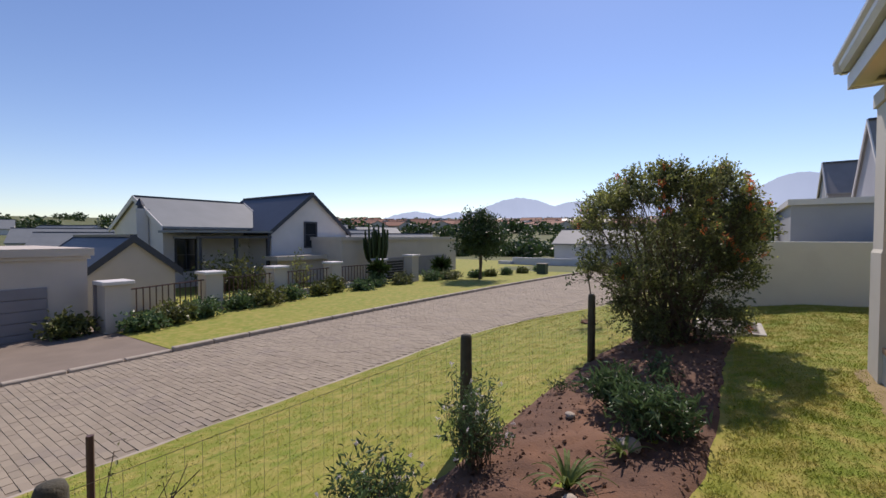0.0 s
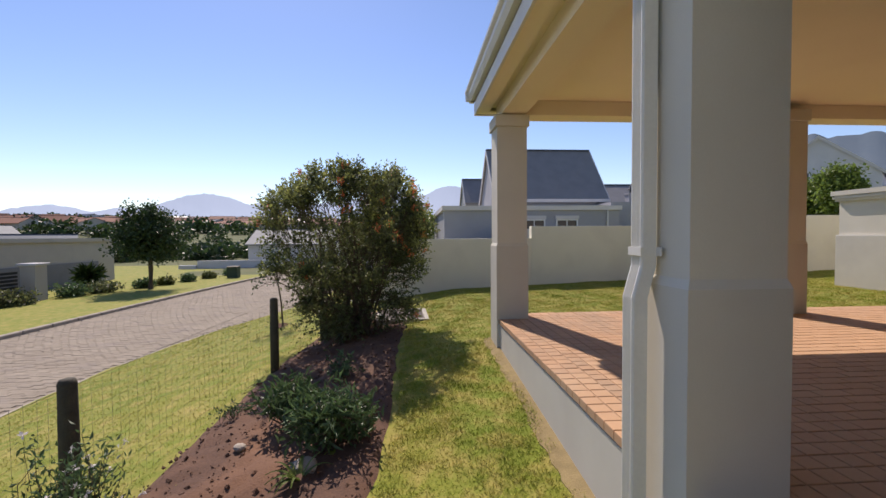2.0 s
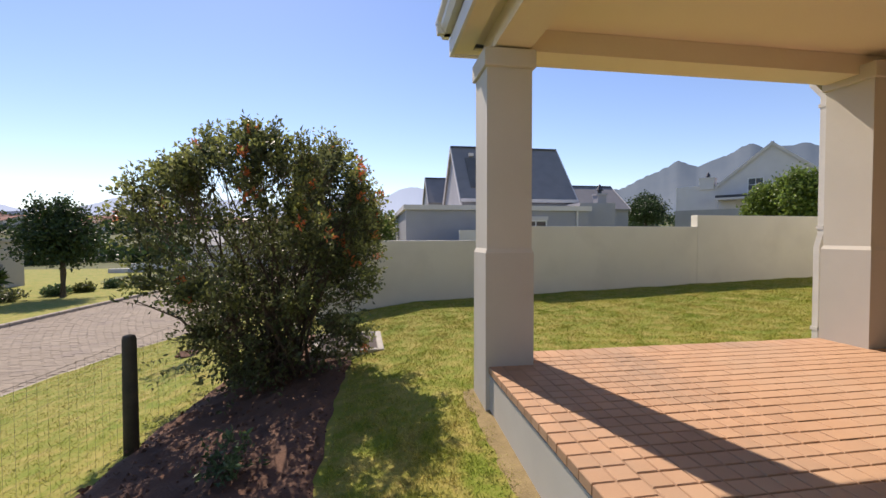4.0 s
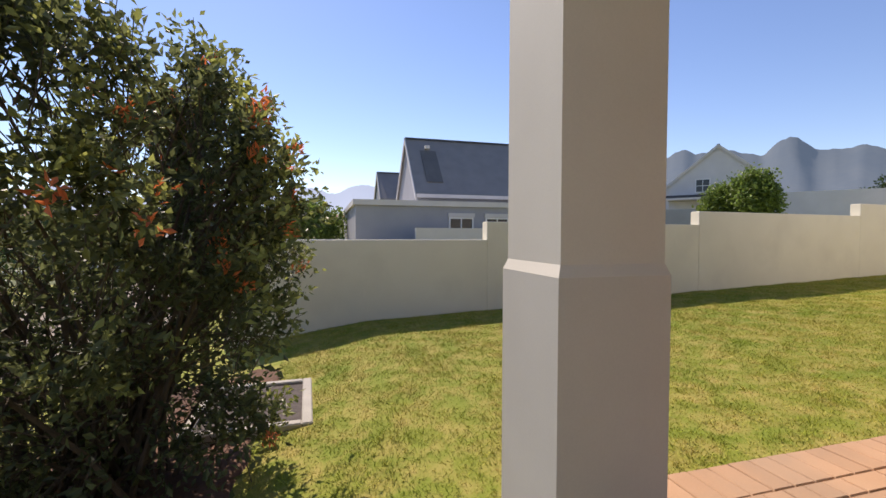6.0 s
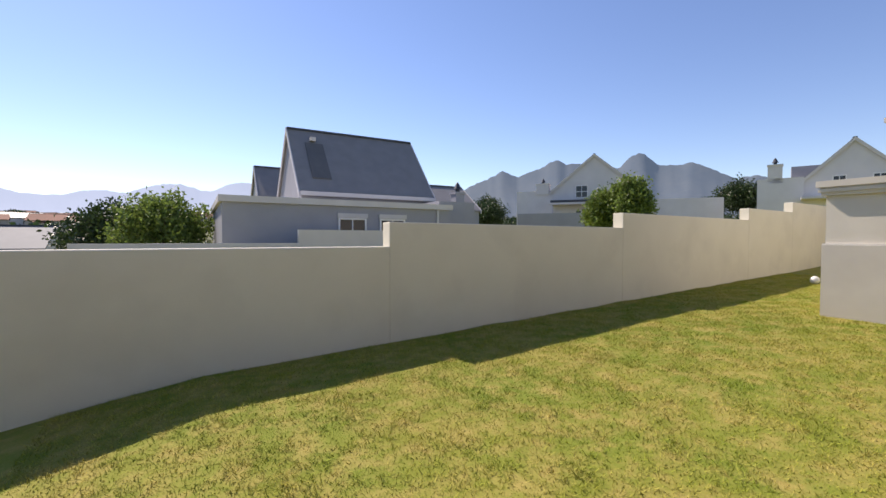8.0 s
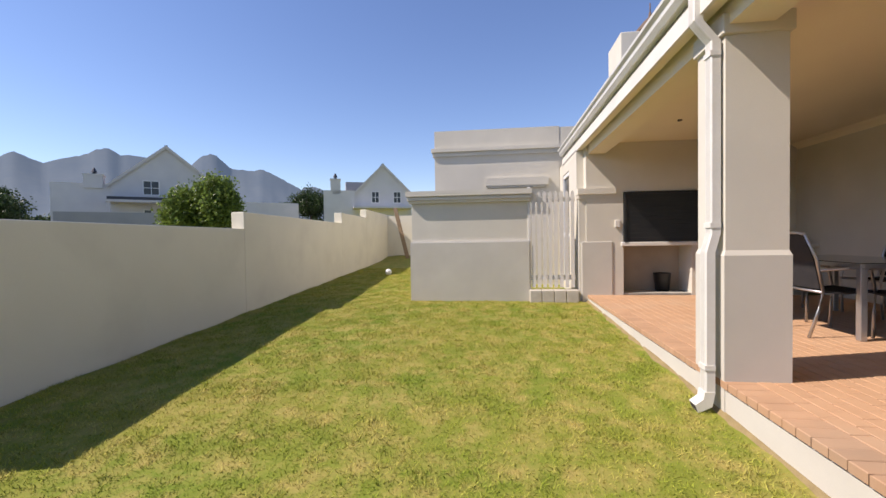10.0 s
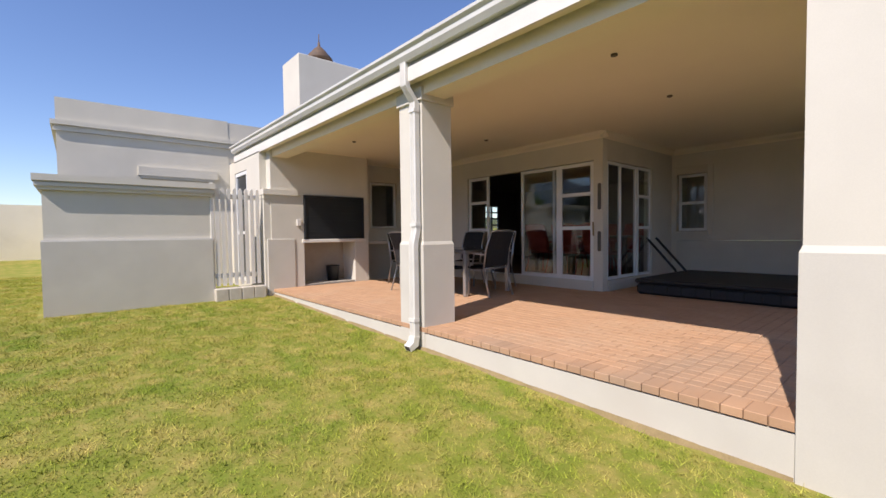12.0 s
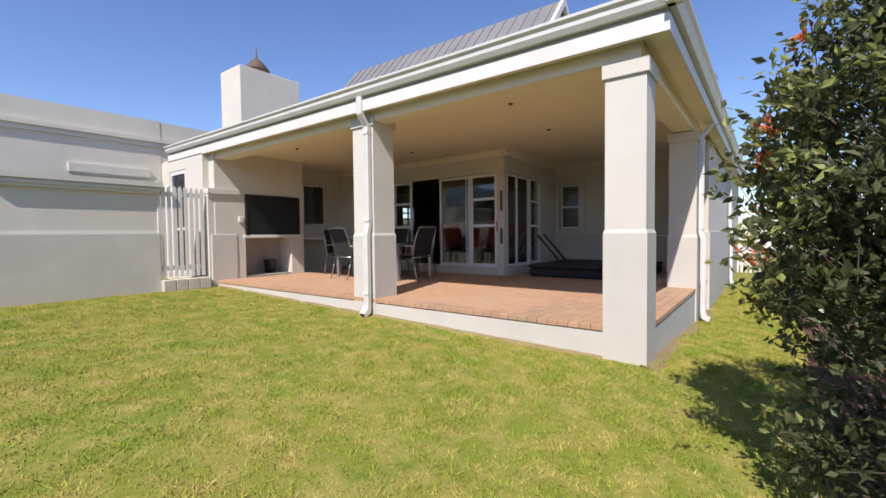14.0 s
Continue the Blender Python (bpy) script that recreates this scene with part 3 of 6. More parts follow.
tagged(niche, "darker plaster back of the barbecue niche", "wall", kind="structure")
shelf = boxes("barbecue_shelf", TRIM, None, (7.75, -1.95, 1.12, 8.3, -0.58, 1.185), (7.95, -3.72, 1.06, 8.52, -2.02, 1.12), bev=0.008)
tagged(shelf, "white plastered shelf slab of the barbecue", "shelf")
braai = thing("barbecue_door", "black steel roll-up barbecue shutter in the wall", "barbecue")
boxes("frame", BLACK, braai, (7.74, -1.90, 1.19, 7.80, -1.86, 2.02), (7.74, -0.665, 1.19, 7.80, -0.625, 2.02), (7.74, -1.86, 1.985, 7.80, -0.665, 2.02), bev=0.004)
for k in range(11):
    boxes("slat", BLACK, braai, (7.758, -1.86, 1.19 + k * 0.0723, 7.79, -0.665, 1.19 + k * 0.0723 + 0.0719), bev=0.0008)
boxes("threshold", CONC, None, (7.80, -1.70, PZ + 0.002, 8.3, -0.63, PZ + 0.03))
tagged(bpy.data.objects["threshold"], "grey concrete hearth slab under the barbecue", "hearth")
tub_ob = thing("bucket", "dark plastic ash bucket in the barbecue niche", "bucket", at=(8.1, -1.35, PZ + 0.03))
bm = bmesh.new()
lathe(bm, [(0.11, 0), (0.14, 0.30), (0.15, 0.31), (0.13, 0.31), (0.10, 0.02)])
part("body", bm, BLACK, tub_ob, smooth=True)

# pier and gate beside the barbecue
pier = thing("gate_pier", "plastered gate pier with dado panel and moulded cap", "pier")
boxes("shaft", PLASTER, pier, (7.80, -0.44, 0.1, 7.99, 0.10, 2.0))
boxes("dado_panel", PLASTER_LOW, pier, (7.765, -0.44, 0.15, 7.80, 0.06, 1.20), bev=0.006)
boxes("cap", PLASTER, pier, (7.74, -0.50, 2.0, 8.0, 0.12, 2.10), (7.77, -0.47, 1.93, 8.0, 0.11, 2.0))
bell = boxes("switch_box", TRIM, None, (7.74, -0.56, 1.44, 7.78, -0.48, 1.56), bev=0.006)
tagged(bell, "small cream switch box on the wall", "switch")
yard = boxes("wall_yard_back", PLASTER, None, (7.99, -0.02, 0.0, 8.75, 0.10, 2.8), (8.75, -0.02, 2.56, 9.95, 0.10, 2.8), (9.55, -0.02, 0, 9.95, 0.10, 2.56), (8.75, -0.02, 0, 9.55, 0.10, 0.35))
tagged(yard, "cream plastered service yard wall", "wall", kind="structure")
yd = thing("yard_door", "white framed glazed yard door", "door")
boxes("frame", ALU, yd, (8.76, 0.02, 0.36, 8.82, 0.09, 2.55), (9.48, 0.02, 0.36, 9.54, 0.09, 2.55), (8.82, 0.02, 2.48, 9.48, 0.09, 2.55), (8.82, 0.02, 0.36, 9.48, 0.09, 0.45), (8.82, 0.03, 1.3, 9.48, 0.08, 1.36))
boxes("pane", DARKGLASS, yd, (8.82, 0.05, 0.45, 9.48, 0.06, 2.48))
gate = thing("gate", "white timber picket gate on a brick step", "gate")
for k in range(8):
    y = 0.165 + k * 0.094
    bm = bmesh.new()
    prism(bm, [(y, 0.42), (y + 0.058, 0.42), (y + 0.058, 2.05), (y + 0.029, 2.09), (y, 2.05)], "x", 7.84, 7.865)
    part("picket", bm, TRIM, gate)
boxes("rail", TRIM, gate, (7.866, 0.15, 0.55, 7.90, 0.92, 0.63), bev=0.004)
boxes("rail", TRIM, gate, (7.866, 0.15, 1.90, 7.90, 0.92, 1.98), bev=0.004)
boxes("post", TRIM, gate, (7.84, 0.90, 0.39, 7.90, 0.95, 2.16), bev=0.004)
STEPM = mat("weathered_step", (0.60, 0.55, 0.46), (0.48, 0.43, 0.35), 0.9, 6, 90, 0.5, stain=(0.30, 0.27, 0.22))
step = thing("gate_step", "weathered brick step below the picket gate", "step")
for k in range(4):
    boxes("brick", STEPM, step, (7.70, 0.12 + k * 0.205, 0.1, 7.95, 0.12 + k * 0.205 + 0.197, 0.385), bev=0.01)

screen = thing("screen_wall", "cream plastered service yard screen wall with moulded coping", "wall", kind="structure")
boxes("wall_body", PLASTER, screen, (7.86, 0.95, 1.215, 8.05, 3.0, 1.925), (8.05, 2.80, 1.215, 9.95, 3.0, 1.925))
boxes("dado", PLASTER_LOW, screen, (7.82, 0.93, -0.2, 8.07, 3.03, 1.215), (8.07, 2.78, -0.2, 9.95, 3.03, 1.215))
boxes("dado_ridge", TRIM, screen, (7.825, 0.935, 1.215, 8.06, 3.025, 1.24), (8.06, 2.79, 1.215, 9.95, 3.025, 1.24))
boxes("coping", PLASTER, screen, (7.80, 0.92, 1.925, 8.09, 3.04, 1.975), (7.77, 0.90, 1.975, 8.12, 3.07, 2.020), (7.75, 0.88, 2.045, 8.14, 3.09, 2.135), (7.79, 0.91, 2.020, 8.1, 3.05, 2.045),
      (8.14, 2.74, 2.045, 9.95, 3.09, 2.135), (8.12, 2.76, 1.975, 9.95, 3.07, 2.020), (8.09, 2.78, 1.925, 9.95, 3.04, 1.975), (8.1, 2.77, 2.020, 9.95, 3.05, 2.045))
block = thing("garage_block", "flat-roofed cream plastered garage block with parapet moulding", "building", kind="structure")
boxes("wall_body", PLASTER, block, (9.95, 0.11, -0.3, 20.0, 2.87, 3.72), (9.96, -4.0, -0.3, 20.0, 0.11, 3.70))
boxes("moulding", PLASTER, block, (9.91, -0.4, 3.14, 9.95, 2.91, 3.20), (9.88, -0.4, 3.24, 9.95, 2.94, 3.32), (9.95, 2.87, 3.14, 20, 2.91, 3.20), (9.95, 2.87, 3.24, 20, 2.94, 3.32), (9.93, -0.4, 3.20, 9.95, 2.89, 3.24))
boxes("lintel_band", PLASTER, block, (9.88, 0.35, 2.45, 9.95, 1.72, 2.62))
boxes("lintel_band", PLASTER_LOW, block, (9.90, 0.40, 2.40, 9.95, 1.68, 2.45))
chim = thing("chimney", "square cream plastered barbecue chimney with rusty cowl", "chimney")
boxes("chimney_shaft", PLASTER, chim, (7.80, -2.0, 2.9, 8.60, -0.6, 4.68), bev=0.01)
bm = bmesh.new()
lathe(bm, [(0.14, 4.66), (0.14, 4.80), (0.26, 4.78), (0.27, 4.82), (0.10, 5.02), (0.03, 5.08), (0.02, 5.16)], c=(8.2, -1.2))
tube(bm, [(8.2, -1.2, 5.1), (8.2, -1.2, 5.32)], 0.01)
part("cowl", bm, COWL, chim, smooth=True)

# boundary wall in rising steps, along a slightly skewed line


def wall_y(x):
    return 5.08 + 0.06 * x


bwall = thing("boundary_wall", "stepped cream plastered boundary wall round the lawn", "wall", kind="structure")
for x0, x1, top in ((-1.95, 1.98, 1.20), (1.98, 6.65, 1.50), (6.65, 11.8, 1.77), (11.8, 14.6, 2.06), (14.6, 18.6, 2.34)):
    bm = bmesh.new()
    a, b = (x0, wall_y(x0)), (x1, wall_y(x1))
    prism(bm, [a, b, (b[0], b[1] + 0.22), (a[0], a[1] + 0.22)], "z", -0.8, top)
    bmesh.ops.bevel(bm, geom=bm.edges[:], offset=0.008, segments=1, affect="EDGES")
    part("wall_panel", bm, PLASTER_WALL, bwall)
boxes("end_wall", PLASTER_WALL, bwall, (18.3, 1.0, -0.4, 18.5, wall_y(18.3), 2.30))


# ---- windows and sliding doors ----


def glazing(bars, panes, parent, frame_name="frame"):
    for b in bars:
        boxes(frame_name, ALU, parent, b, bev=0.004)
    for p in panes:
        ob = boxes("pane", GLASS, parent, p)
        ob.visible_shadow = False


def panel_y(parent, x0, x1, z0, z1, y, rails=(), f=0.05):
    """A framed glass panel in a plane of constant y."""
    glazing([(x0, y - 0.02, z0, x0 + f, y + 0.02, z1), (x1 - f, y - 0.02, z0, x1, y + 0.02, z1), (x0 + f, y - 0.02, z1 - f, x1 - f, y + 0.02, z1), (x0 + f, y - 0.02, z0, x1 - f, y + 0.02, z0 + f)]
            + [(x0 + f, y - 0.02, r - f / 2, x1 - f, y + 0.02, r + f / 2) for r in rails], [(x0 + f, y - 0.003, z0 + f, x1 - f, y + 0.003, z1 - f)], parent)


def panel_x(parent, y0, y1, z0, z1, x, rails=(), f=0.05):
    glazing([(x - 0.02, y0, z0, x + 0.02, y0 + f, z1), (x - 0.02, y1 - f, z0, x + 0.02, y1, z1), (x - 0.02, y0 + f, z1 - f, x + 0.02, y1 - f, z1), (x - 0.02, y0 + f, z0, x + 0.02, y1 - f, z0 + f)]
            + [(x - 0.02, y0 + f, r - f / 2, x + 0.02, y1 - f, r + f / 2) for r in rails], [(x - 0.003, y0 + f, z0 + f, x + 0.003, y1 - f, z1 - f)], parent)


doors = thing("sliding_door", "white aluminium sliding patio door standing half open", "door")
panel_y(doors, 3.61, 4.27, 0.47, 2.41, -3.77, (1.33, 1.89), 0.06)
panel_y(doors, 4.29, 5.13, 0.47, 2.41, -3.80, (), 0.055)
panel_y(doors, 4.40, 5.16, 0.47, 2.41, -3.845, (), 0.05)
panel_y(doors, 5.94, 6.52, 0.47, 2.41, -3.77, (1.33, 1.89), 0.06)
boxes("track", ALU, doors, (3.60, -3.87, 0.46, 6.54, -3.74, 0.47))
bm = bmesh.new()
tube(bm, [(3.585, -3.70, 1.20), (3.585, -3.69, 1.42)], 0.014)
part("handle", bm, BRASS, doors)
sdoor = thing("corner_glazing", "white aluminium corner glazing with a folding door", "door")
panel_x(sdoor, -4.36, -3.90, 0.47, 2.41, 3.48, (), 0.05)
panel_x(sdoor, -4.96, -4.37, 0.47, 2.41, 3.50, (), 0.05)
panel_x(sdoor, -5.49, -4.97, 0.47, 2.41, 3.48, (1.33, 1.89), 0.05)
for z in (0.95, 1.62):
    orn = tagged(boxes("wall_ornament", SPOT, None, (3.46, -3.725, z, 3.52, -3.70, z + 0.42 - 0.1 * (z < 1)), bev=0.012), "slim dark carved ornament on the corner post", "ornament", "wall ornaments")
w1 = thing("window_1", "white framed two-pane window behind the spa tub", "window", kind="structure")
panel_y(w1, 2.82, 3.32, 1.26, 2.35, -6.45, (1.80,), 0.05)
boxes("window_sill", PLASTER, w1, (2.78, -6.42, 1.19, 3.36, -6.33, 1.25))
for b in ((2.70, -6.40, 1.17, 2.80, -6.372, 2.50), (3.34, -6.40, 1.17, 3.436, -6.372, 2.50), (2.80, -6.40, 2.36, 3.34, -6.372, 2.50)):
    boxes("architrave", PLASTER, w1, b, bev=0.006)
# Plain dark panel added behind the pane in place of a room.
boxes("window_backing", ROOMW, w1, (2.80, -6.95, 1.2, 3.34, -6.9, 2.4))
w2 = thing("window_2", "white framed window in the barbecue recess", "window", kind="structure")
panel_x(w2, -3.24, -2.53, 1.41, 2.47, 8.56, (), 0.05)

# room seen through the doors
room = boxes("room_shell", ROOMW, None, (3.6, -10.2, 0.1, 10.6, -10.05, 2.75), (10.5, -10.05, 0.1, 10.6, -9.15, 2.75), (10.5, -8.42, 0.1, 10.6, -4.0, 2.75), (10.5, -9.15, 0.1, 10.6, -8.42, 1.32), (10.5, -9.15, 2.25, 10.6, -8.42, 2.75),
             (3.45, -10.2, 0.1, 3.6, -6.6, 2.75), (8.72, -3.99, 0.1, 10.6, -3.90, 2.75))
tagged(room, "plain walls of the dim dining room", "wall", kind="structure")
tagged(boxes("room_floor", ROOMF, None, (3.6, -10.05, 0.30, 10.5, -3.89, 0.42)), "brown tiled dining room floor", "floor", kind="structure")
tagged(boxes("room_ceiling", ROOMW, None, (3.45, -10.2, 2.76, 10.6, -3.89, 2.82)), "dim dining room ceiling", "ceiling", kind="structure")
w3 = thing("window_3", "white barred window at the far side of the room", "window", kind="structure")
panel_x(w3, -9.15, -8.42, 1.32, 2.25, 10.55, (1.55, 1.78, 2.0), 0.05)
boxes("window_frame", ALU, w3, (10.52, -8.81, 1.37, 10.58, -8.76, 2.2))
for x, y in ((4.3, -5.0), (5.6, -5.2)):
    dl = thing("downlight", "small lit round ceiling downlight", "lamp", "downlights", (x, y, 2.70))
    bm = bmesh.new()
    lathe(bm, [(0.04, 0.0), (0.05, 0.01), (0.05, 0.065)], 14)
    part("lamp", bm, LAMPW, dl)
for x, y in ((1.85, -1.05), (2.02, -2.68), (6.46, -0.99), (5.0, -2.7)):
    dl = thing("downlight", "small unlit round downlight in the patio ceiling", "lamp", "patio downlights", (x, y, 2.83))
    bm = bmesh.new()
    lathe(bm, [(0.02, 0.0), (0.03, 0.004), (0.03, 0.022)], 14)
    part("rim", bm, SPOT, dl)

# ---- downpipes ----


def pipe_leg(parent, a, b, w, dpt, ax, name="pipe"):
    """One leg: rectangular section w wide, dpt deep; ax is the outward axis ('x' or 'y')."""
    bm = bmesh.new()
    a, b = Vector(a), Vector(b)
    out = Vector((-1, 0, 0)) if ax == "x" else Vector((0, 1, 0))
    side = Vector((0, 1, 0)) if ax == "x" else Vector((1, 0, 0))
    n = 5
    prof = [(-w / 2, 0), (w / 2, 0), (w / 2, dpt - 0.008), (w / 2 - 0.008, dpt)]
    for k in range(n):
        c = w / 2 - 0.014 - (w - 0.028) * (k + 0.5) / n
        h = (w - 0.028) / n / 2
        prof += [(c + h * 0.9, dpt), (c + h * 0.5, dpt - 0.006), (c - h * 0.5, dpt - 0.006), (c - h * 0.9, dpt)]
    prof += [(-w / 2 + 0.008, dpt), (-w / 2, dpt - 0.008)]
    lo = [bm.verts.new(a + side * p + out * q) for p, q in prof]
    hi = [bm.verts.new(b + side * p + out * q) for p, q in prof]
    for i in range(len(prof)):
        j = (i + 1) % len(prof)
        bm.faces.new((lo[i], lo[j], hi[j], hi[i]))
    bm.faces.new(lo[::-1])
    bm.faces.new(hi)
    bmesh.ops.recalc_face_normals(bm, faces=bm.faces[:])
    return part(name, bm, GUTTER, parent)


def make_downpipe(x, y, ax, zg, label, zk=1.30):
    d = thing("downpipe", label, "downpipe", "downpipes", (x, y, 0))
    o = (lambda k: (-k, 0)) if ax == "x" else (lambda k: (0, k))
    legs = [(0.11, 2.98, 0.11, 2.74), (0.11, 2.74, 0.0, 2.60), (0.0, 2.60, 0.0, zk), (0.0, zk, 0.035, zk - 0.13), (0.035, zk - 0.13, 0.035, zg + 0.14)]
    for k0, z0, k1, z1 in legs:
        pipe_leg(d, (*o(k0), z0), (*o(k1), z1), 0.09, 0.062, ax)
    # shoe
    a, b = o(0.05), o(0.22)
    bm = bmesh.new()
    s = Vector((0, 0.05, 0)) if ax == "x" else Vector((0.05, 0, 0))
    pts = [(0.037, zg + 0.15), (0.103, zg + 0.15), (0.112, zg + 0.10), (0.165, zg + 0.06), (0.145, zg + 0.005), (0.055, zg + 0.05)]
    lo = [bm.verts.new(Vector((*o(k), z)) - s) for k, z in pts]
    hi = [bm.verts.new(Vector((*o(k), z)) + s) for k, z in pts]
    fs = [bm.faces.new(lo), bm.faces.new(hi)]
    for i in range(len(pts)):
        j = (i + 1) % len(pts)
        fs.append(bm.faces.new((lo[i], lo[j], hi[j], hi[i])))
    bmesh.ops.recalc_face_normals(bm, faces=fs)
    part("shoe", bm, GUTTER, d)
    bm = bmesh.new()
    w = s * 0.8
    mouth = [(0.1665, zg + 0.054), (0.1485, zg + 0.01), (0.14, zg + 0.014), (0.158, zg + 0.058)]
    lo = [bm.verts.new(Vector((*o(k), z)) - w) for k, z in mouth]
    hi = [bm.verts.new(Vector((*o(k), z)) + w) for k, z in mouth]
    fs = [bm.faces.new(lo), bm.faces.new(hi)]
    for i in range(4):
        fs.append(bm.faces.new((lo[i], lo[(i + 1) % 4], hi[(i + 1) % 4], hi[i])))
    bmesh.ops.recalc_face_normals(bm, faces=fs)
    # The shoe is solid; this dark patch paints the shade of its opening.
    part("outlet", bm, MOUTH_SHADE, d, "dark patch painted as the shaded outlet")
    for z, k in ((zk + 0.04, 0.0), (zg + 0.3, 0.035), (2.5, 0.0)):
        bm = bmesh.new()
        if ax == "x":
            bx(bm, -k - 0.068, -0.05, z, -k + 0.0, 0.05, z + 0.035)
            bx(bm, -k - 0.006, -0.085, z, -k, -0.05, z + 0.035)
        else:
            bx(bm, -0.05, k, z, 0.05, k + 0.068, z + 0.035)
            bx(bm, 0.05, k, z, 0.085, k + 0.006, z + 0.035)
        part("bracket", bm, GUTTER, d)
    return d


make_downpipe(-0.005, -3.60, "x", -0.22, "ribbed cream downpipe on the street-side column", 1.15)
make_downpipe(3.44, -0.03, "y", 0.06, "cream downpipe beside the lawn-side column")
make_downpipe(-0.035, -9.5, "x", -0.25, "cream downpipe on the street-side wall")

# ---- patio furniture ----


def chair(name, label, frame_m, fabric, group, loc, rz):
    c = thing(name, label, "chair", group, loc, rz)
    # faces +y
    for sx in (-0.26, 0.26):
        bm = bmesh.new()
        tube(bm, [(sx, 0.24, 0), (sx, 0.25, 0.25), (sx, 0.26, 0.44), (sx, 0.22, 0.64), (sx, 0.1, 0.66), (sx, -0.22, 0.64)], 0.014, n=8)
        part("front_leg", bm, frame_m, c, smooth=True)
        bm = bmesh.new()
        tube(bm, [(sx, -0.30, 0), (sx, -0.22, 0.25), (sx, -0.18, 0.44), (sx, -0.24, 0.75), (sx * 0.95, -0.33, 0.98)], 0.014, n=8)
        part("back_leg", bm, frame_m, c, smooth=True)
    bm = bmesh.new()
    tube(bm, [(-0.247, -0.33, 0.98), (-0.15, -0.345, 1.0), (0.15, -0.345, 1.0), (0.247, -0.33, 0.98)], 0.014, n=8)
    part("top_rail", bm, frame_m, c, smooth=True)
    for y in (0.26, -0.18):
        bm = bmesh.new()
        tube(bm, [(-0.26, y, 0.43), (0.26, y, 0.43)], 0.012, n=8)
        part("cross_rail", bm, frame_m, c, smooth=True)
    bm = bmesh.new()
    prism(bm, [(0.26, 0.445), (0.05, 0.425), (-0.18, 0.44), (-0.18, 0.425), (0.05, 0.41), (0.26, 0.43)], "x", -0.245, 0.245)
    part("seat", bm, fabric, c)
    bm = bmesh.new()
    prism(bm, [(-0.185, 0.46), (-0.235, 0.72), (-0.33, 0.985), (-0.345, 0.98), (-0.25, 0.72), (-0.20, 0.46)], "x", -0.24, 0.24)
    part("backrest", bm, fabric, c)
    return c


first = chair("patio_chair", "aluminium patio chair with black sling seat", SILVER, SLING, "chairs round the patio table", (4.55, -2.22, PZ), -90)
for x, y, r in ((4.97, -1.74, 180), (5.78, -1.71, 176), (6.75, -2.28, 92), (5.15, -3.02, 0), (5.95, -3.05, 4)):
    copy_thing(first, pose(x, y, PZ, 0, 0, r))
table = thing("patio_table", "aluminium patio table with dark glass top", "table", at=(5.45, -2.29, PZ))
boxes("tabletop", TABLEG, table, (-0.86, -0.50, 0.70, 0.86, 0.50, 0.712), bev=0.003)
boxes("apron", SILVER, table, (-0.88, -0.52, 0.665, 0.88, -0.49, 0.705), (-0.88, 0.49, 0.665, 0.88, 0.52, 0.705), (-0.88, -0.49, 0.665, -0.85, 0.49, 0.705), (0.85, -0.49, 0.665, 0.88, 0.49, 0.705), bev=0.003)
for sx in (-0.84, 0.84):
    for sy in (-0.48, 0.48):
        boxes("leg", SILVER, table, (sx - 0.03, sy - 0.03, 0, sx + 0.03, sy + 0.03, 0.664), bev=0.006)
tub = thing("spa_tub", "dark covered spa tub on the patio", "spa tub", at=(2.0, -4.95, PZ))
boxes("cabinet", TUBM, tub, (-1.08, -1.05, 0, 0.98, 1.05, 0.17), bev=0.04)
for k in range(10):
    boxes("cabinet_slat", TUBM, tub, (-1.0 + k * 0.19, 1.05, 0.03, -1.0 + k * 0.19 + 0.17, 1.062, 0.15), bev=0.004)
boxes("cover", TUBM, tub, (-1.1, -1.07, 0.17, 1.0, 1.07, 0.235), bev=0.025)
for x in (2.96, 3.13):
    arm = tagged(part("cover_arm", (lambda b: (tube(b, [(x - 0.12, -5.5, PZ + 0.20), (x - 0.11, -5.5, PZ + 0.26), (x + 0.38, -5.45, 1.14)], 0.022, n=8), b)[1])(bmesh.new()), BLACK, tub), "black folding cover arm")
    arm.location = (-2.0, 4.95, -PZ)
rc = chair("dining_chair", "red upholstered dining chair in the dim room", REDF, REDF, "red dining chairs", (4.1, -4.9, 0.42), 180)
for x, y, r in ((4.75, -4.9, 180), (5.4, -4.9, 176), (4.2, -6.2, 0), (4.9, -6.2, 0), (5.6, -6.2, 3)):
    copy_thing(rc, pose(x, y, 0.42, 0, 0, r))
dt = thing("dining_table", "dark wooden dining table in the dim room", "table", at=(4.8, -5.55, 0.42))
boxes("tabletop", ROOMF, dt, (-1.1, -0.45, 0.72, 1.1, 0.45, 0.76), bev=0.006)
for sx in (-1.0, 1.0):
    for sy in (-0.38, 0.38):
        boxes("leg", ROOMF, dt, (sx - 0.035, sy - 0.035, 0, sx + 0.035, sy + 0.035, 0.72))

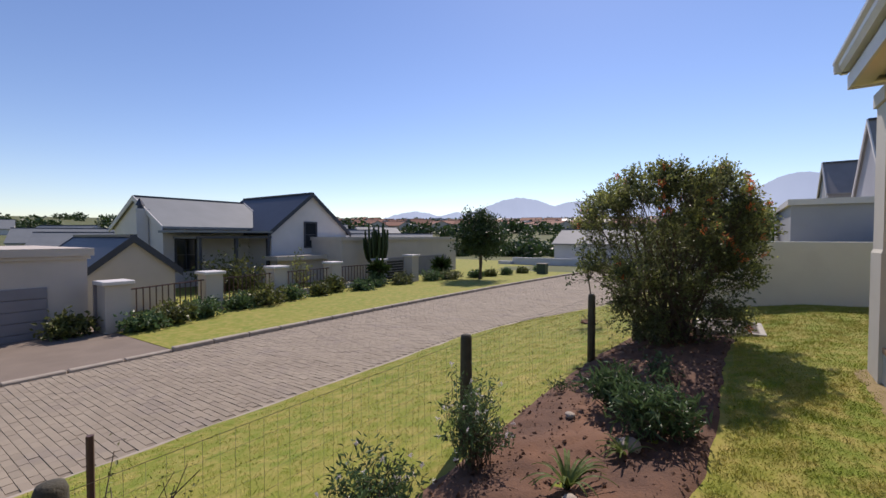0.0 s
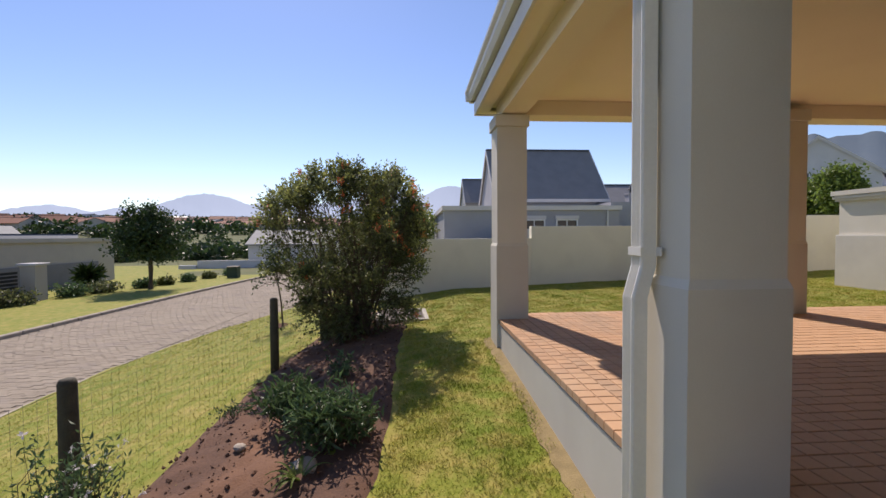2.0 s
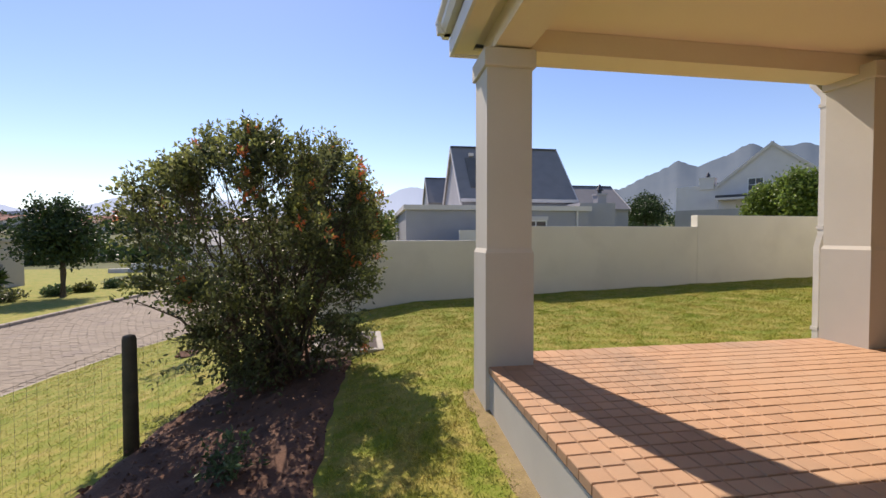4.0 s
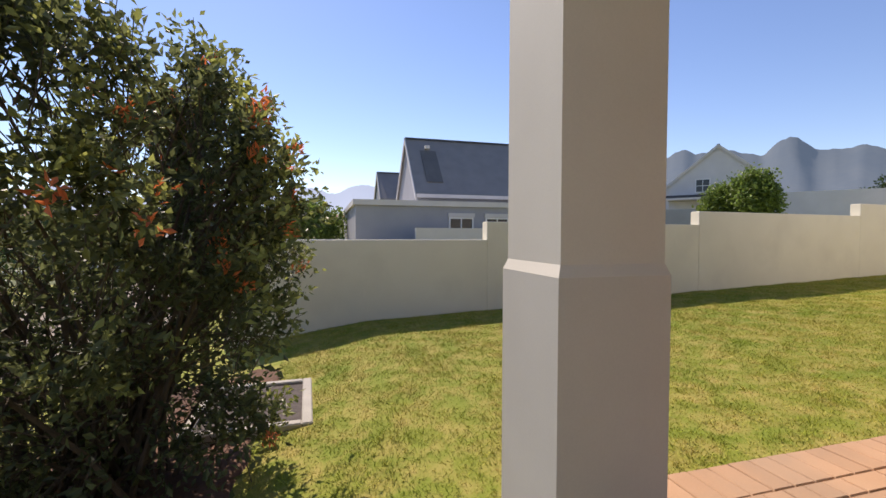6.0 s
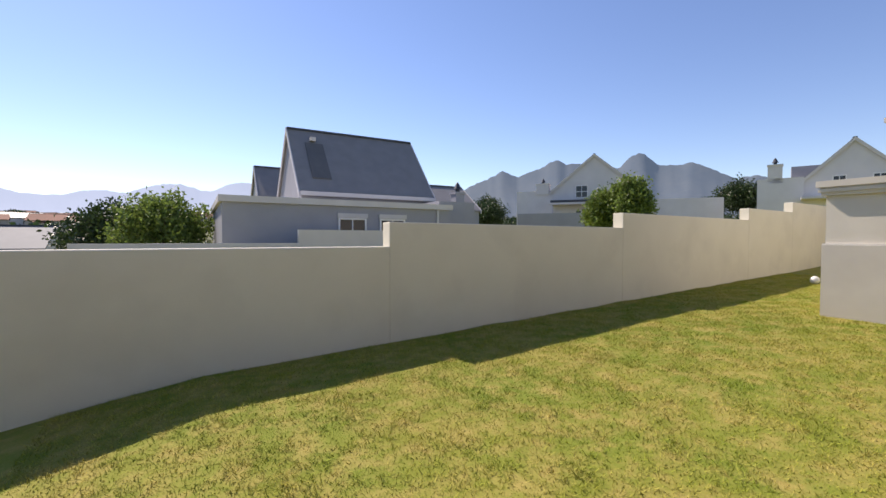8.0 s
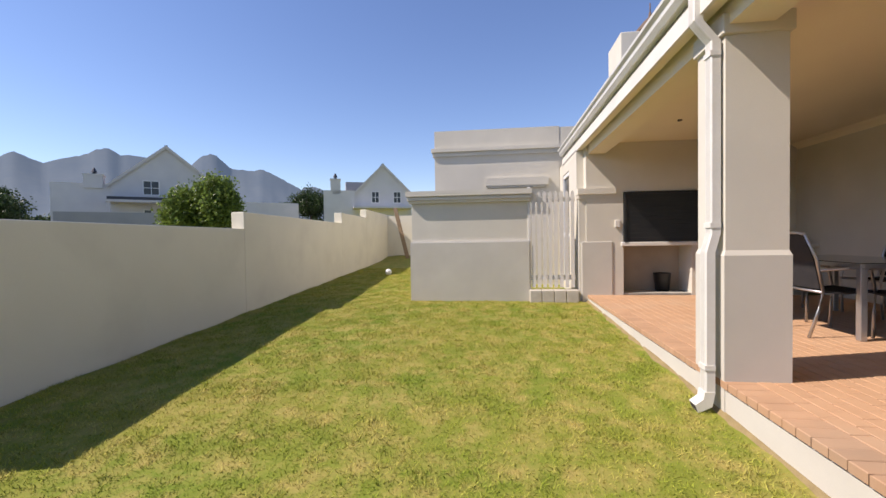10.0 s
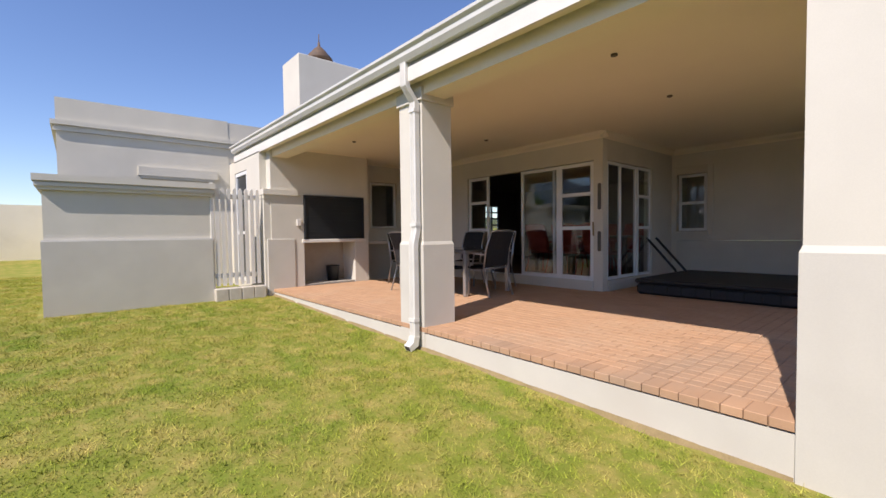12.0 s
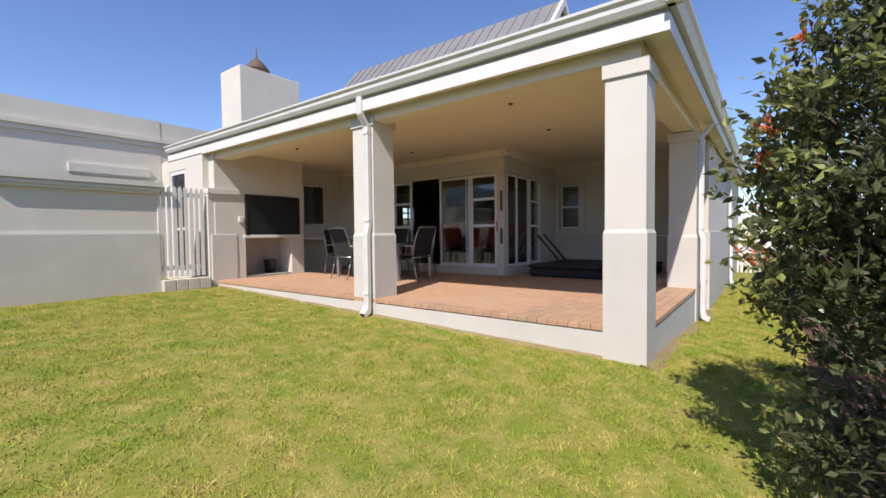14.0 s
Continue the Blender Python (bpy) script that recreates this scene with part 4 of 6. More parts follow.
# ---- fence along the bed ----
FENCE = [(-3.0, -8.2), (-2.97, -5.40), (-2.98, -2.70), (-2.73, 0.20), (-2.45, 1.75), (-2.0, 4.2)]
for i, (x, y) in enumerate(FENCE):
    p = thing("fence_post", "dark treated round timber fence post", "fence post", "fence posts", (x, y, gz(x, y)))
    bm = bmesh.new()
    h = 0.94
    lathe(bm, [(0.054, -0.2), (0.052, 0.5), (0.048, h - 0.03), (0.040, h - 0.006), (0.02, h)], 14)
    part("pole", bm, POST, p, smooth=True)
mesh = thing("wire_fence", "fine galvanised welded wire mesh fence", "fence")
for (xa, ya), (xb, yb) in zip(FENCE, FENCE[1:]):
    n = int((yb - ya) / 0.075)
    va, fa = [], []

    def strand(p, q, r=0.0008):
        b0 = len(va)
        p, q = Vector(p), Vector(q)
        d = (q - p).to_track_quat("Z", "Y")
        for e in (p, q):
            for k in range(3):
                va.append(tuple(e + d @ Vector((r * math.cos(k * 2.094), r * math.sin(k * 2.094), 0))))
        for k in range(3):
            fa.append((b0 + k, b0 + (k + 1) % 3, b0 + 3 + (k + 1) % 3, b0 + 3 + k))
    for k in range(n + 1):
        u = k / n
        x, y = xa + (xb - xa) * u - 0.05, ya + (yb - ya) * u
        g = gz(x, y)
        strand((x, y, g), (x + 0.006 * math.sin(k * 1.7), y, g + 0.88 + 0.01 * math.sin(k)))
    for k in range(10):
        z = 0.02 + k * 0.095
        for q in range(8):
            u0, u1 = q / 8, (q + 1) / 8
            x0, y0, x1, y1 = xa + (xb - xa) * u0 - 0.05, ya + (yb - ya) * u0, xa + (xb - xa) * u1 - 0.05, ya + (yb - ya) * u1
            strand((x0, y0, gz(x0, y0) + z), (x1, y1, gz(x1, y1) + z), 0.0016 if k == 9 else 0.0008)
    pydata("wire_panel", va, fa, WIRE, mesh)
stake = thing("iron_stake", "thin rusty iron stake in the verge", "stake", at=(-3.2, -5.23, gz(-3.2, -5.23)))
bm = bmesh.new()
tube(bm, [(0, 0, -0.1), (0.01, 0, 1.03)], 0.014, n=6)
part("rod", bm, BURGL, stake)

# ---- plants ----


def unit(n):
    v = rng.normal(size=(n, 3))
    return v / np.linalg.norm(v, axis=1, keepdims=True)


def stems(parent, roots, tips, r0, r1, material, sag=0.15, n=5):
    bm = bmesh.new()
    for a, b in zip(roots, tips):
        a, b = np.array(a), np.array(b)
        mid1 = a + (b - a) * 0.35 + np.array([0, 0, sag]) + rng.normal(size=3) * 0.05
        mid2 = a + (b - a) * 0.7 + np.array([0, 0, sag * 0.8]) + rng.normal(size=3) * 0.05
        tube(bm, [tuple(a), tuple(mid1), tuple(mid2), tuple(b)], r0 * rng.uniform(0.7, 1.2), r1, n)
    return tagged(part("stemwork", bm, material, parent), kind="stuff")


def shrub(name, label, category, at, tips, leaf_per_tip, size, spread, material, r0=0.012, width=0.22, flowers=None, bark=None, group=""):
    """Stems to each tip with leaves spread along the outer half of the stem. tips: local coordinates."""
    s = thing(name, label, category, group, at)
    tips = np.asarray(tips)
    roots = np.column_stack([rng.normal(size=len(tips)) * 0.05, rng.normal(size=len(tips)) * 0.05, np.zeros(len(tips)) - 0.03])
    stems(s, roots, tips, r0, r0 * 0.3, bark or BARK, 0.06, 4)
    u = rng.uniform(0.35, 1.03, size=(len(tips), leaf_per_tip, 1))
    pos = roots[:, None] + (tips - roots)[:, None] * u + rng.normal(size=(len(tips), leaf_per_tip, 3)) * spread
    pos[..., 2] += 0.05 * np.sin(u[..., 0] * 3)
    way = (tips - roots)[:, None] * 0.4 / np.linalg.norm(tips, axis=1)[:, None, None] + unit(len(tips) * leaf_per_tip).reshape(len(tips), leaf_per_tip, 3) * 0.8
    pos, way = pos.reshape(-1, 3), way.reshape(-1, 3)
    pos[:, 2] = np.maximum(pos[:, 2], 0.02)
    leaf_mesh("foliage", pos, way, rng.uniform(0.6, 1.2, len(pos)) * size, width, material, s)
    if flowers:
        cnt, fm, fs = flowers
        k = rng.integers(0, len(tips), cnt)
        fp = np.repeat(tips[k] + rng.normal(size=(cnt, 3)) * 0.03, 6, axis=0)
        tagged(leaf_mesh("blossom_mass", fp, unit(len(fp)), fs, 0.3, fm, s), kind="stuff")
    return s


# the large orange-flowering bush
BUSH = np.array([-1.93, 1.50])
bush = thing("flowering_bush", "large dense green bush with orange trumpet flowers", "bush", at=(BUSH[0], BUSH[1], gz(*BUSH)))
BUSH_Z = [0.0, 0.2, 0.7, 1.05, 1.6, 2.05, 2.3, 2.6]
BUSH_RIGHT = [0.5, 0.70, 0.92, 1.05, 1.10, 0.98, 0.82, 0.5]
BUSH_LEFT = [0.4, 0.48, 0.78, 1.08, 1.28, 1.32, 1.22, 0.8]


def bush_reach(a, z):
    """How far the crown reaches at height z in the direction a."""
    c = np.cos(a)
    right, left, side = (np.interp(z, BUSH_Z, k) for k in (BUSH_RIGHT, BUSH_LEFT, [0.42, 0.5, 0.80, 1.08, 1.22, 1.2, 1.1, 0.7]))
    r = np.sqrt((np.where(c > 0, right, left) * c) ** 2 + (side * np.sin(a)) ** 2)
    return r * np.where((c > 0) & (np.sin(a) > 0), 1 - 0.36 * np.sin(2 * a), 1.0)


# boughs end in clumps of twigs, with gaps between them
nc = 165
ca, cz = rng.uniform(0, 6.283, nc), 0.25 + 2.15 * rng.random(nc) ** 0.7
cr = bush_reach(ca, cz) * (0.45 + 0.55 * rng.random(nc) ** 0.45)
clump = np.column_stack([cr * np.cos(ca), cr * np.sin(ca), cz])
crad = rng.uniform(0.11, 0.25, nc) * np.where(cz > 1.9, 0.85, 1.0)
per = 19
tips = np.repeat(clump, per, axis=0) + unit(nc * per) * (rng.random((nc * per, 1)) ** 0.45) * np.repeat(crad, per)[:, None] * np.array([1.0, 1.0, 0.85])
reach = bush_reach(np.arctan2(tips[:, 1], tips[:, 0]), tips[:, 2]) * 1.08
far = np.hypot(tips[:, 0], tips[:, 1])
tips[:, :2] *= np.minimum(1, reach / np.maximum(far, 1e-6))[:, None]
tips = tips[tips[:, 2] > 0.1]
n_main = len(tips)
core = np.column_stack([rng.normal(size=700) * 0.38, rng.normal(size=700) * 0.40, rng.uniform(0.1, 1.5, 700)])
tips = np.vstack([tips, core])
nst = 80
pick = rng.choice(len(tips), nst, replace=False)
ang = rng.uniform(0, 6.283, nst)
roots = np.column_stack([0.45 * np.cos(ang) * rng.random(nst), 0.45 * np.sin(ang) * rng.random(nst), np.full(nst, -0.05)])
stems(bush, roots, tips[pick], 0.019, 0.004, BARK, 0.1, 5)
K = 10
way0 = np.column_stack([tips[:, 0] * 0.8, tips[:, 1] * 0.8, tips[:, 2] - 0.7])
way0 /= np.linalg.norm(way0, axis=1, keepdims=True)
way0 += unit(len(tips)) * 0.7
way0 /= np.linalg.norm(way0, axis=1, keepdims=True)
twig = rng.uniform(0.12, 0.26, (len(tips), 1, 1))
uu = np.linspace(-0.2, 1, K)[None, :, None]
pos = tips[:, None] + way0[:, None] * twig * uu + rng.normal(size=(len(tips), K, 3)) * 0.012
way = way0[:, None] * 0.6 + unit(len(tips) * K).reshape(len(tips), K, 3)
pos, way = pos.reshape(-1, 3), way.reshape(-1, 3)
leaf_mesh("foliage", pos, way, rng.uniform(0.035, 0.07, len(pos)), 0.26, LEAF, bush)
bm = bmesh.new()
for k in rng.choice(len(tips), 1500, replace=False):
    t0 = Vector(tips[k])
    tube(bm, [tuple(t0 - Vector(way0[k]) * 0.25 + Vector((0, 0, -0.05))), tuple(t0 + Vector(way0[k]) * float(twig[k, 0, 0]))], 0.004, 0.0015, 3)
tagged(part("twig_mass", bm, BARK, bush), kind="stuff")
far_out = np.argsort(-(tips[:, 0] ** 2 / 1.8 + tips[:, 1] ** 2 / 1.9 + (tips[:, 2] - 1.1) ** 2 / 2.4))
far_out = far_out[far_out < n_main][150:1700]
yk = rng.choice(far_out, 800, replace=False)
ypos = np.repeat(tips[yk] + way0[yk] * 0.2, 9, axis=0) + rng.normal(size=(800 * 9, 3)) * 0.03
leaf_mesh("young_foliage", ypos, np.repeat(way0[yk], 9, axis=0) * 0.6 + unit(len(ypos)), rng.uniform(0.035, 0.06, len(ypos)), 0.28, LEAF_Y, bush)
fk = rng.choice(far_out, 40, replace=False)
eye_side = np.where((tips[:n_main, 0] > 0.6) & (tips[:n_main, 1] < 0.4) & (tips[:n_main, 2] > 1.1) & (tips[:n_main, 2] < 2.2))[0]
fk = np.concatenate([fk, rng.choice(eye_side, 12, replace=False)])
for grp in np.array_split(fk, 52):
    fp = np.repeat(tips[grp] * np.array([1.03, 1.03, 1.01]) + way0[grp] * 0.15, 16, axis=0) + rng.normal(size=(len(grp) * 16, 3)) * 0.022
    tagged(leaf_mesh("flower_cluster", fp, np.repeat(way0[grp], 16, axis=0) + unit(len(fp)) * 0.8, rng.uniform(0.035, 0.07, len(fp)), 0.17, FLOWER, bush), kind="stuff")


def dome(n, rx, ry, h, low=0.25):
    a = rng.uniform(0, 6.283, n)
    r = np.sqrt(rng.random(n))
    z = h * (low + (1 - low) * rng.random(n)) * np.sqrt(np.maximum(1 - 0.75 * r * r, 0.05))
    return np.column_stack([rx * r * np.cos(a), ry * r * np.sin(a), z])


def plant_at(x, y):
    return (x, y, gz(x, y) + 0.03)


shrub("gaura_shrub", "airy shrub with small white flowers by the fence", "shrub", plant_at(-2.66, -3.15), dome(70, 0.30, 0.30, 0.78, 0.4), 26, 0.045, 0.022, SHRUB, 0.004, 0.16, (34, WHITEFL, 0.024), group="flowering shrubs")
shrub("gaura_shrub", "loose white-flowered shrub at the end of the bed", "shrub", plant_at(-2.72, -4.10), dome(60, 0.34, 0.34, 0.56, 0.4), 24, 0.05, 0.025, SHRUB, 0.004, 0.16, (30, WHITEFL, 0.026), group="flowering shrubs")
shrub("green_shrub", "low dense dark green garden shrub in soil", "shrub", plant_at(-1.62, -2.05), dome(60, 0.38, 0.36, 0.50, 0.4), 22, 0.10, 0.03, SHRUB, 0.006, 0.12, group="bed shrubs")
shrub("green_shrub", "low leafy green garden shrub in soil", "shrub", plant_at(-2.0, -1.65), dome(46, 0.34, 0.3, 0.46, 0.4), 20, 0.10, 0.03, SHRUB, 0.006, 0.12, group="bed shrubs")
shrub("green_shrub", "small leafy seedling in the soil bed", "shrub", plant_at(-2.62, -1.35), dome(14, 0.16, 0.12, 0.16, 0.3), 12, 0.04, 0.02, SHRUB, 0.003, 0.2, group="bed shrubs")
shrub("green_shrub", "small pale seedling in the soil bed", "shrub", plant_at(-1.75, -0.6), dome(20, 0.2, 0.25, 0.3, 0.3), 14, 0.06, 0.02, SHRUB, 0.004, 0.2, group="bed shrubs")
shrub("twiggy_shrub", "bare twiggy shrub behind the wire fence", "shrub", (-3.35, -5.0, gz(-3.35, -5.0)), dome(16, 0.45, 0.35, 0.95, 0.7), 9, 0.03, 0.03, DRYLEAF, 0.007, 0.25)


def strap_plant(x, y, n, ln, label):
    s = thing("strap_leaved_lily", label, "plant", "strap-leaved lilies", plant_at(x, y))
    for k in range(n):
        a = rng.uniform(0, 6.283)
        L = ln * rng.uniform(0.7, 1.15)
        out = rng.uniform(0.5, 1.0)
        bm = bmesh.new()
        prev = None
        for i in range(7):
            u = i / 6
            r = L * out * u
            z = L * (1.1 * u - 0.95 * out * u * u)
            w = 0.016 * (1 - 0.85 * u) + 0.001
            c = Vector((r * math.cos(a), r * math.sin(a), max(z, 0.0)))
            s_ = Vector((-math.sin(a), math.cos(a), 0)) * w
            cur = [bm.verts.new(c - s_), bm.verts.new(c + Vector((0, 0, -0.004))), bm.verts.new(c + s_)]
            if prev:
                bm.faces.new((prev[0], prev[1], cur[1], cur[0]))
                bm.faces.new((prev[1], prev[2], cur[2], cur[1]))
            prev = cur
        part("leaf", bm, STRAP, s)


strap_plant(-1.95, -3.12, 26, 0.34, "pale green strap-leaved lily in the bed")
strap_plant(-1.72, -2.55, 16, 0.24, "small strap-leaved lily beside a shrub")
for x, y, r in ((-1.72, -2.42, 0.09), (-1.86, -3.32, 0.07), (-2.3, -2.0, 0.05)):
    bm = bmesh.new()
    bmesh.ops.create_icosphere(bm, subdivisions=2, radius=r)
    for v in bm.verts:
        v.co *= 1 + 0.35 * noise.noise(v.co * 9 + Vector((x, y, 0)))
        v.co.z *= 0.6
    st = part("garden_stone", bm, KERB)
    st.location = (x, y, gz(x, y) + 0.06)
    tagged(st, "rough brown stone lying in the bed", "stone", "garden stones")
for k in range(24):
    y = -5.0 - k * 0.36
    bm = bmesh.new()
    bmesh.ops.create_icosphere(bm, subdivisions=2, radius=0.13)
    for v in bm.verts:
        v.co *= 1 + 0.4 * noise.noise(v.co * 7 + Vector((k, 0, 0)))
        v.co.z *= 0.75
    st = part("edging_stone", bm, CONC)
    st.location = (bed_right(y) - 0.32, y, gz(-1.4, y) + 0.06)
    tagged(st, "pale rough edging stone along the bed", "stone", "edging stones")
for i, (x, y, h, r) in enumerate(((-1.75, -6.3, 0.8, 0.5), (-1.85, -7.6, 1.0, 0.6), (-1.75, -9.0, 0.95, 0.6), (-1.7, -10.4, 1.15, 0.65), (-1.5, -11.8, 1.25, 0.75), (-1.2, -13.2, 1.25, 0.7))):
    shrub("hedge_shrub", "dense green shrub with a few orange flowers", "shrub", (x, y, gz(x, y)), dome(110, r, r, h, 0.2), 30, 0.085, 0.05, LEAF if i % 2 else DRYLEAF, 0.006, 0.26, (10, FLOWER, 0.05), group="hedge shrubs")

# young tree with its stake on the verge
sx_, sy_ = -3.82, 4.22
sap = thing("young_tree", "thin staked young tree on the grass verge", "tree", at=(sx_, sy_, gz(sx_, sy_)))
bm = bmesh.new()
tube(bm, [(0, 0, -0.1), (-0.03, 0, 0.5), (-0.10, 0, 1.0), (-0.14, 0.02, 1.5)], 0.022, 0.01, 6)
part("trunk", bm, BARK, sap)
stp = np.column_stack([rng.uniform(-0.5, 0.2, 22), rng.uniform(-0.25, 0.25, 22), rng.uniform(0.85, 1.75, 22)])
stems(sap, [(-0.1, 0, 0.95)] * 22, stp, 0.007, 0.003, BARK, 0.05, 4)
lp = np.repeat(stp, 9, axis=0) + rng.normal(size=(22 * 9, 3)) * 0.05
leaf_mesh("foliage", lp, unit(len(lp)), 0.09, 0.25, TREELEAF, sap)
bm = bmesh.new()
for i in range(50):
    a, r = rng.uniform(0, 6.28), 0.26 * math.sqrt(rng.random())
    bmesh.ops.create_icosphere(bm, subdivisions=1, radius=0.05, matrix=Matrix.Translation((r * math.cos(a), r * math.sin(a), 0.0)) @ Matrix.Diagonal((1, 1, 0.5, 1)))
part("soil_ring", bm, SOIL, sap)

# inspection cover on the lawn
man = thing("inspection_cover", "square concrete manhole cover with stone-filled lid", "manhole cover", at=(-1.18, 2.33, gz(-1.2, 2.33) + 0.02), rz=2)
boxes("frame", CONC, man, (-0.45, -0.52, -0.1, -0.37, 0.52, 0.07), (0.37, -0.52, -0.1, 0.45, 0.52, 0.07), (-0.37, -0.52, -0.1, 0.37, -0.44, 0.07), (-0.37, 0.44, -0.1, 0.37, 0.52, 0.07), bev=0.01)
boxes("lid", mat("stony_lid", (0.11, 0.09, 0.078), (0.055, 0.045, 0.04), 0.95, 14, 90, 0.9), man, (-0.37, -0.44, -0.1, 0.37, 0.44, 0.045))
ball = thing("ball", "small white ball lying on the lawn", "ball", at=(12.0, 4.53, gz(12.0, 4.53) + 0.085))
bm = bmesh.new()
bmesh.ops.create_uvsphere(bm, u_segments=16, v_segments=10, radius=0.09)
part("ball_skin", bm, ALU, ball, smooth=True)
plank = thing("plank", "long weathered timber plank leaning on the wall", "plank", at=(17.4, 5.2, gz(17.0, 5.2)))
bm = bmesh.new()
prism(bm, [(-0.16, 0), (0.0, 0), (0.50, 2.1), (0.34, 2.1)], "x", 0, 0.05)
part("board", bm, WOODP, plank)

# picket fence and white wall at the far end of the side garden
pick_f = thing("picket_fence", "low white picket fence at the end of the lawn", "fence")
for k in range(16):
    x = -1.2 + k * 0.125
    bm = bmesh.new()
    prism(bm, [(x, -0.3), (x + 0.075, -0.3), (x + 0.075, 0.70), (x + 0.037, 0.76), (x, 0.70)], "y", -14.02, -14.0)
    part("picket", bm, TRIM, pick_f)
for z in (0.0, 0.5):
    boxes("rail", TRIM, pick_f, (-1.25, -14.06, z, 0.85, -14.02, z + 0.07))
far_wall = boxes("garden_wall_far", PLASTER_WALL, None, (-6, -25.2, -1.0, 3, -25.0, 1.95))
tagged(far_wall, "pale plastered garden wall in the distance", "wall", kind="structure")

# ---- neighbouring houses ----


def window_on(parent, axis, plane, a0, a1, z0, z1, out, cols=2, rows=2, white=True, sill=True):
    """A small framed window set proud on a facade; out is +1 or -1 along the facade's normal."""
    f = 0.07 * max(1.0, (z1 - z0))
    fm = ALU if white else ROOF_D

    def b(a, c, e, g, d0, d1):
        lo, hi = sorted((plane + out * d0, plane + out * d1))
        return (lo, a, e, hi, c, g) if axis == "x" else (a, lo, e, c, hi, g)
    w = boxes("window", fm, parent, b(a0 - f, a0, z0 - f, z1 + f, 0, 0.07), b(a1, a1 + f, z0 - f, z1 + f, 0, 0.07), b(a0, a1, z1, z1 + f, 0, 0.07), b(a0, a1, z0 - f, z0, 0, 0.07),
              *[b(a0 + (a1 - a0) * k / cols - 0.025, a0 + (a1 - a0) * k / cols + 0.025, z0, z1, 0, 0.05) for k in range(1, cols)])
    boxes("pane", DARKGLASS, w, b(a0, a1, z0, z1, 0.005, 0.02))
    for k in range(1, rows):
        z = z0 + (z1 - z0) * k / rows
        boxes("glazing_bar", fm, w, b(a0, a1, z - 0.025, z + 0.025, 0.021, 0.045))
    return w


def gable(parent, x0, y0, x1, y1, zb, ze, zr, along, wallm, roofm, trim=None, over=0.25, th=0.12):
    """A gabled block: wall prism, two roof slopes, barge boards."""
    bm = bmesh.new()
    if along == "x":
        c = (y0 + y1) / 2
        prism(bm, [(y0, zb), (y1, zb), (y1, ze), (c, zr), (y0, ze)], "x", x0, x1)
    else:
        c = (x0 + x1) / 2
        prism(bm, [(x0, zb), (x1, zb), (x1, ze), (c, zr), (x0, ze)], "y", y0, y1)
    part("wall", bm, wallm, parent)
    lo, hi = (y0, y1) if along == "x" else (x0, x1)
    a, b = (x0, x1) if along == "x" else (y0, y1)
    sl = (zr - ze) / ((hi - lo) / 2)
    for s, e in ((-1, lo), (1, hi)):
        q = e + s * over
        z = ze - sl * over
        bm = bmesh.new()
        prism(bm, [(q, z + 0.02), (c, zr + 0.02), (c, zr + 0.02 + th), (q, z + 0.02 + th)], along, a - over * 0.4, b + over * 0.4)
        roof = part("roof", bm, roofm, parent)
        if trim:
            for k in (a - over * 0.4 - 0.06, b + over * 0.4):
                bm = bmesh.new()
                prism(bm, [(q, z - 0.12), (c, zr - 0.12), (c, zr + 0.06 + th), (q, z + 0.06 + th)], along, k, k + 0.06)
                part("barge_board", bm, trim, roof)
    bm = bmesh.new()
    if along == "x":
        bx(bm, a - over * 0.4, c - 0.12, zr + th - 0.03, b + over * 0.4, c + 0.12, zr + th + 0.07)
    else:
        bx(bm, c - 0.12, a - over * 0.4, zr + th - 0.03, c + 0.12, b + over * 0.4, zr + th + 0.07)
    part("ridge_cap", bm, ROOF_D, parent)


def chimney_on(parent, x, y, z0, z1, wallm, w=0.6):
    s = boxes("chimney", wallm, parent, (x - w / 2, y - w / 2, z0, x + w / 2, y + w / 2, z1), (x - w / 2 - 0.05, y - w / 2 - 0.05, z1 - 0.12, x + w / 2 + 0.05, y + w / 2 + 0.05, z1))
    bm = bmesh.new()
    lathe(bm, [(0.14, z1), (0.12, z1 + 0.2), (0.24, z1 + 0.2), (0.10, z1 + 0.5), (0.04, z1 + 0.6)], 10, (x, y))
    part("cowl", bm, ROOF_D, s)


# house behind the boundary wall
nbh = thing("neighbour_house", "grey plastered house with steep grey roof behind the wall", "house")
boxes("wall", NBWALL, nbh, (0.83, 19.2, -0.2, 11.2, 30, 2.72))
boxes("parapet", OPWHITE, nbh, (0.7, 19.05, 2.72, 11.3, 30.1, 2.98))
gable(nbh, 4.6, 22.9, 12.1, 29.3, 0, 3.75, 7.42, "x", NBWALL, ROOF_G, OPWHITE, 0.3)
def on_slope(z):
    return 22.9 + (z - 3.75) * 3.2 / 3.67


bm = bmesh.new()
prism(bm, [(on_slope(4.3) - 0.02, 4.3 + 0.13), (on_slope(6.5) - 0.02, 6.5 + 0.13), (on_slope(6.5) - 0.05, 6.5 + 0.17), (on_slope(4.3) - 0.05, 4.3 + 0.17)], "x", 5.3, 6.3)
part("roof_panel", bm, mat("weathered_roof_panel", (0.14, 0.135, 0.125), (0.10, 0.10, 0.095), 0.6, 1.2, 30, 0.1), nbh, "darker weathered roof panel")
bm = bmesh.new()
prism(bm, [(on_slope(6.7) - 0.3, 6.8), (on_slope(6.7), 6.8), (on_slope(6.7), 7.0), (on_slope(6.7) - 0.3, 7.0)], "x", 5.6, 5.9)
part("roof_vent", bm, OPWHITE, nbh, "small white roof vent")
boxes("eave_band", OPWHITE, nbh, (4.5, 22.5, 3.45, 12.2, 22.62, 3.66))
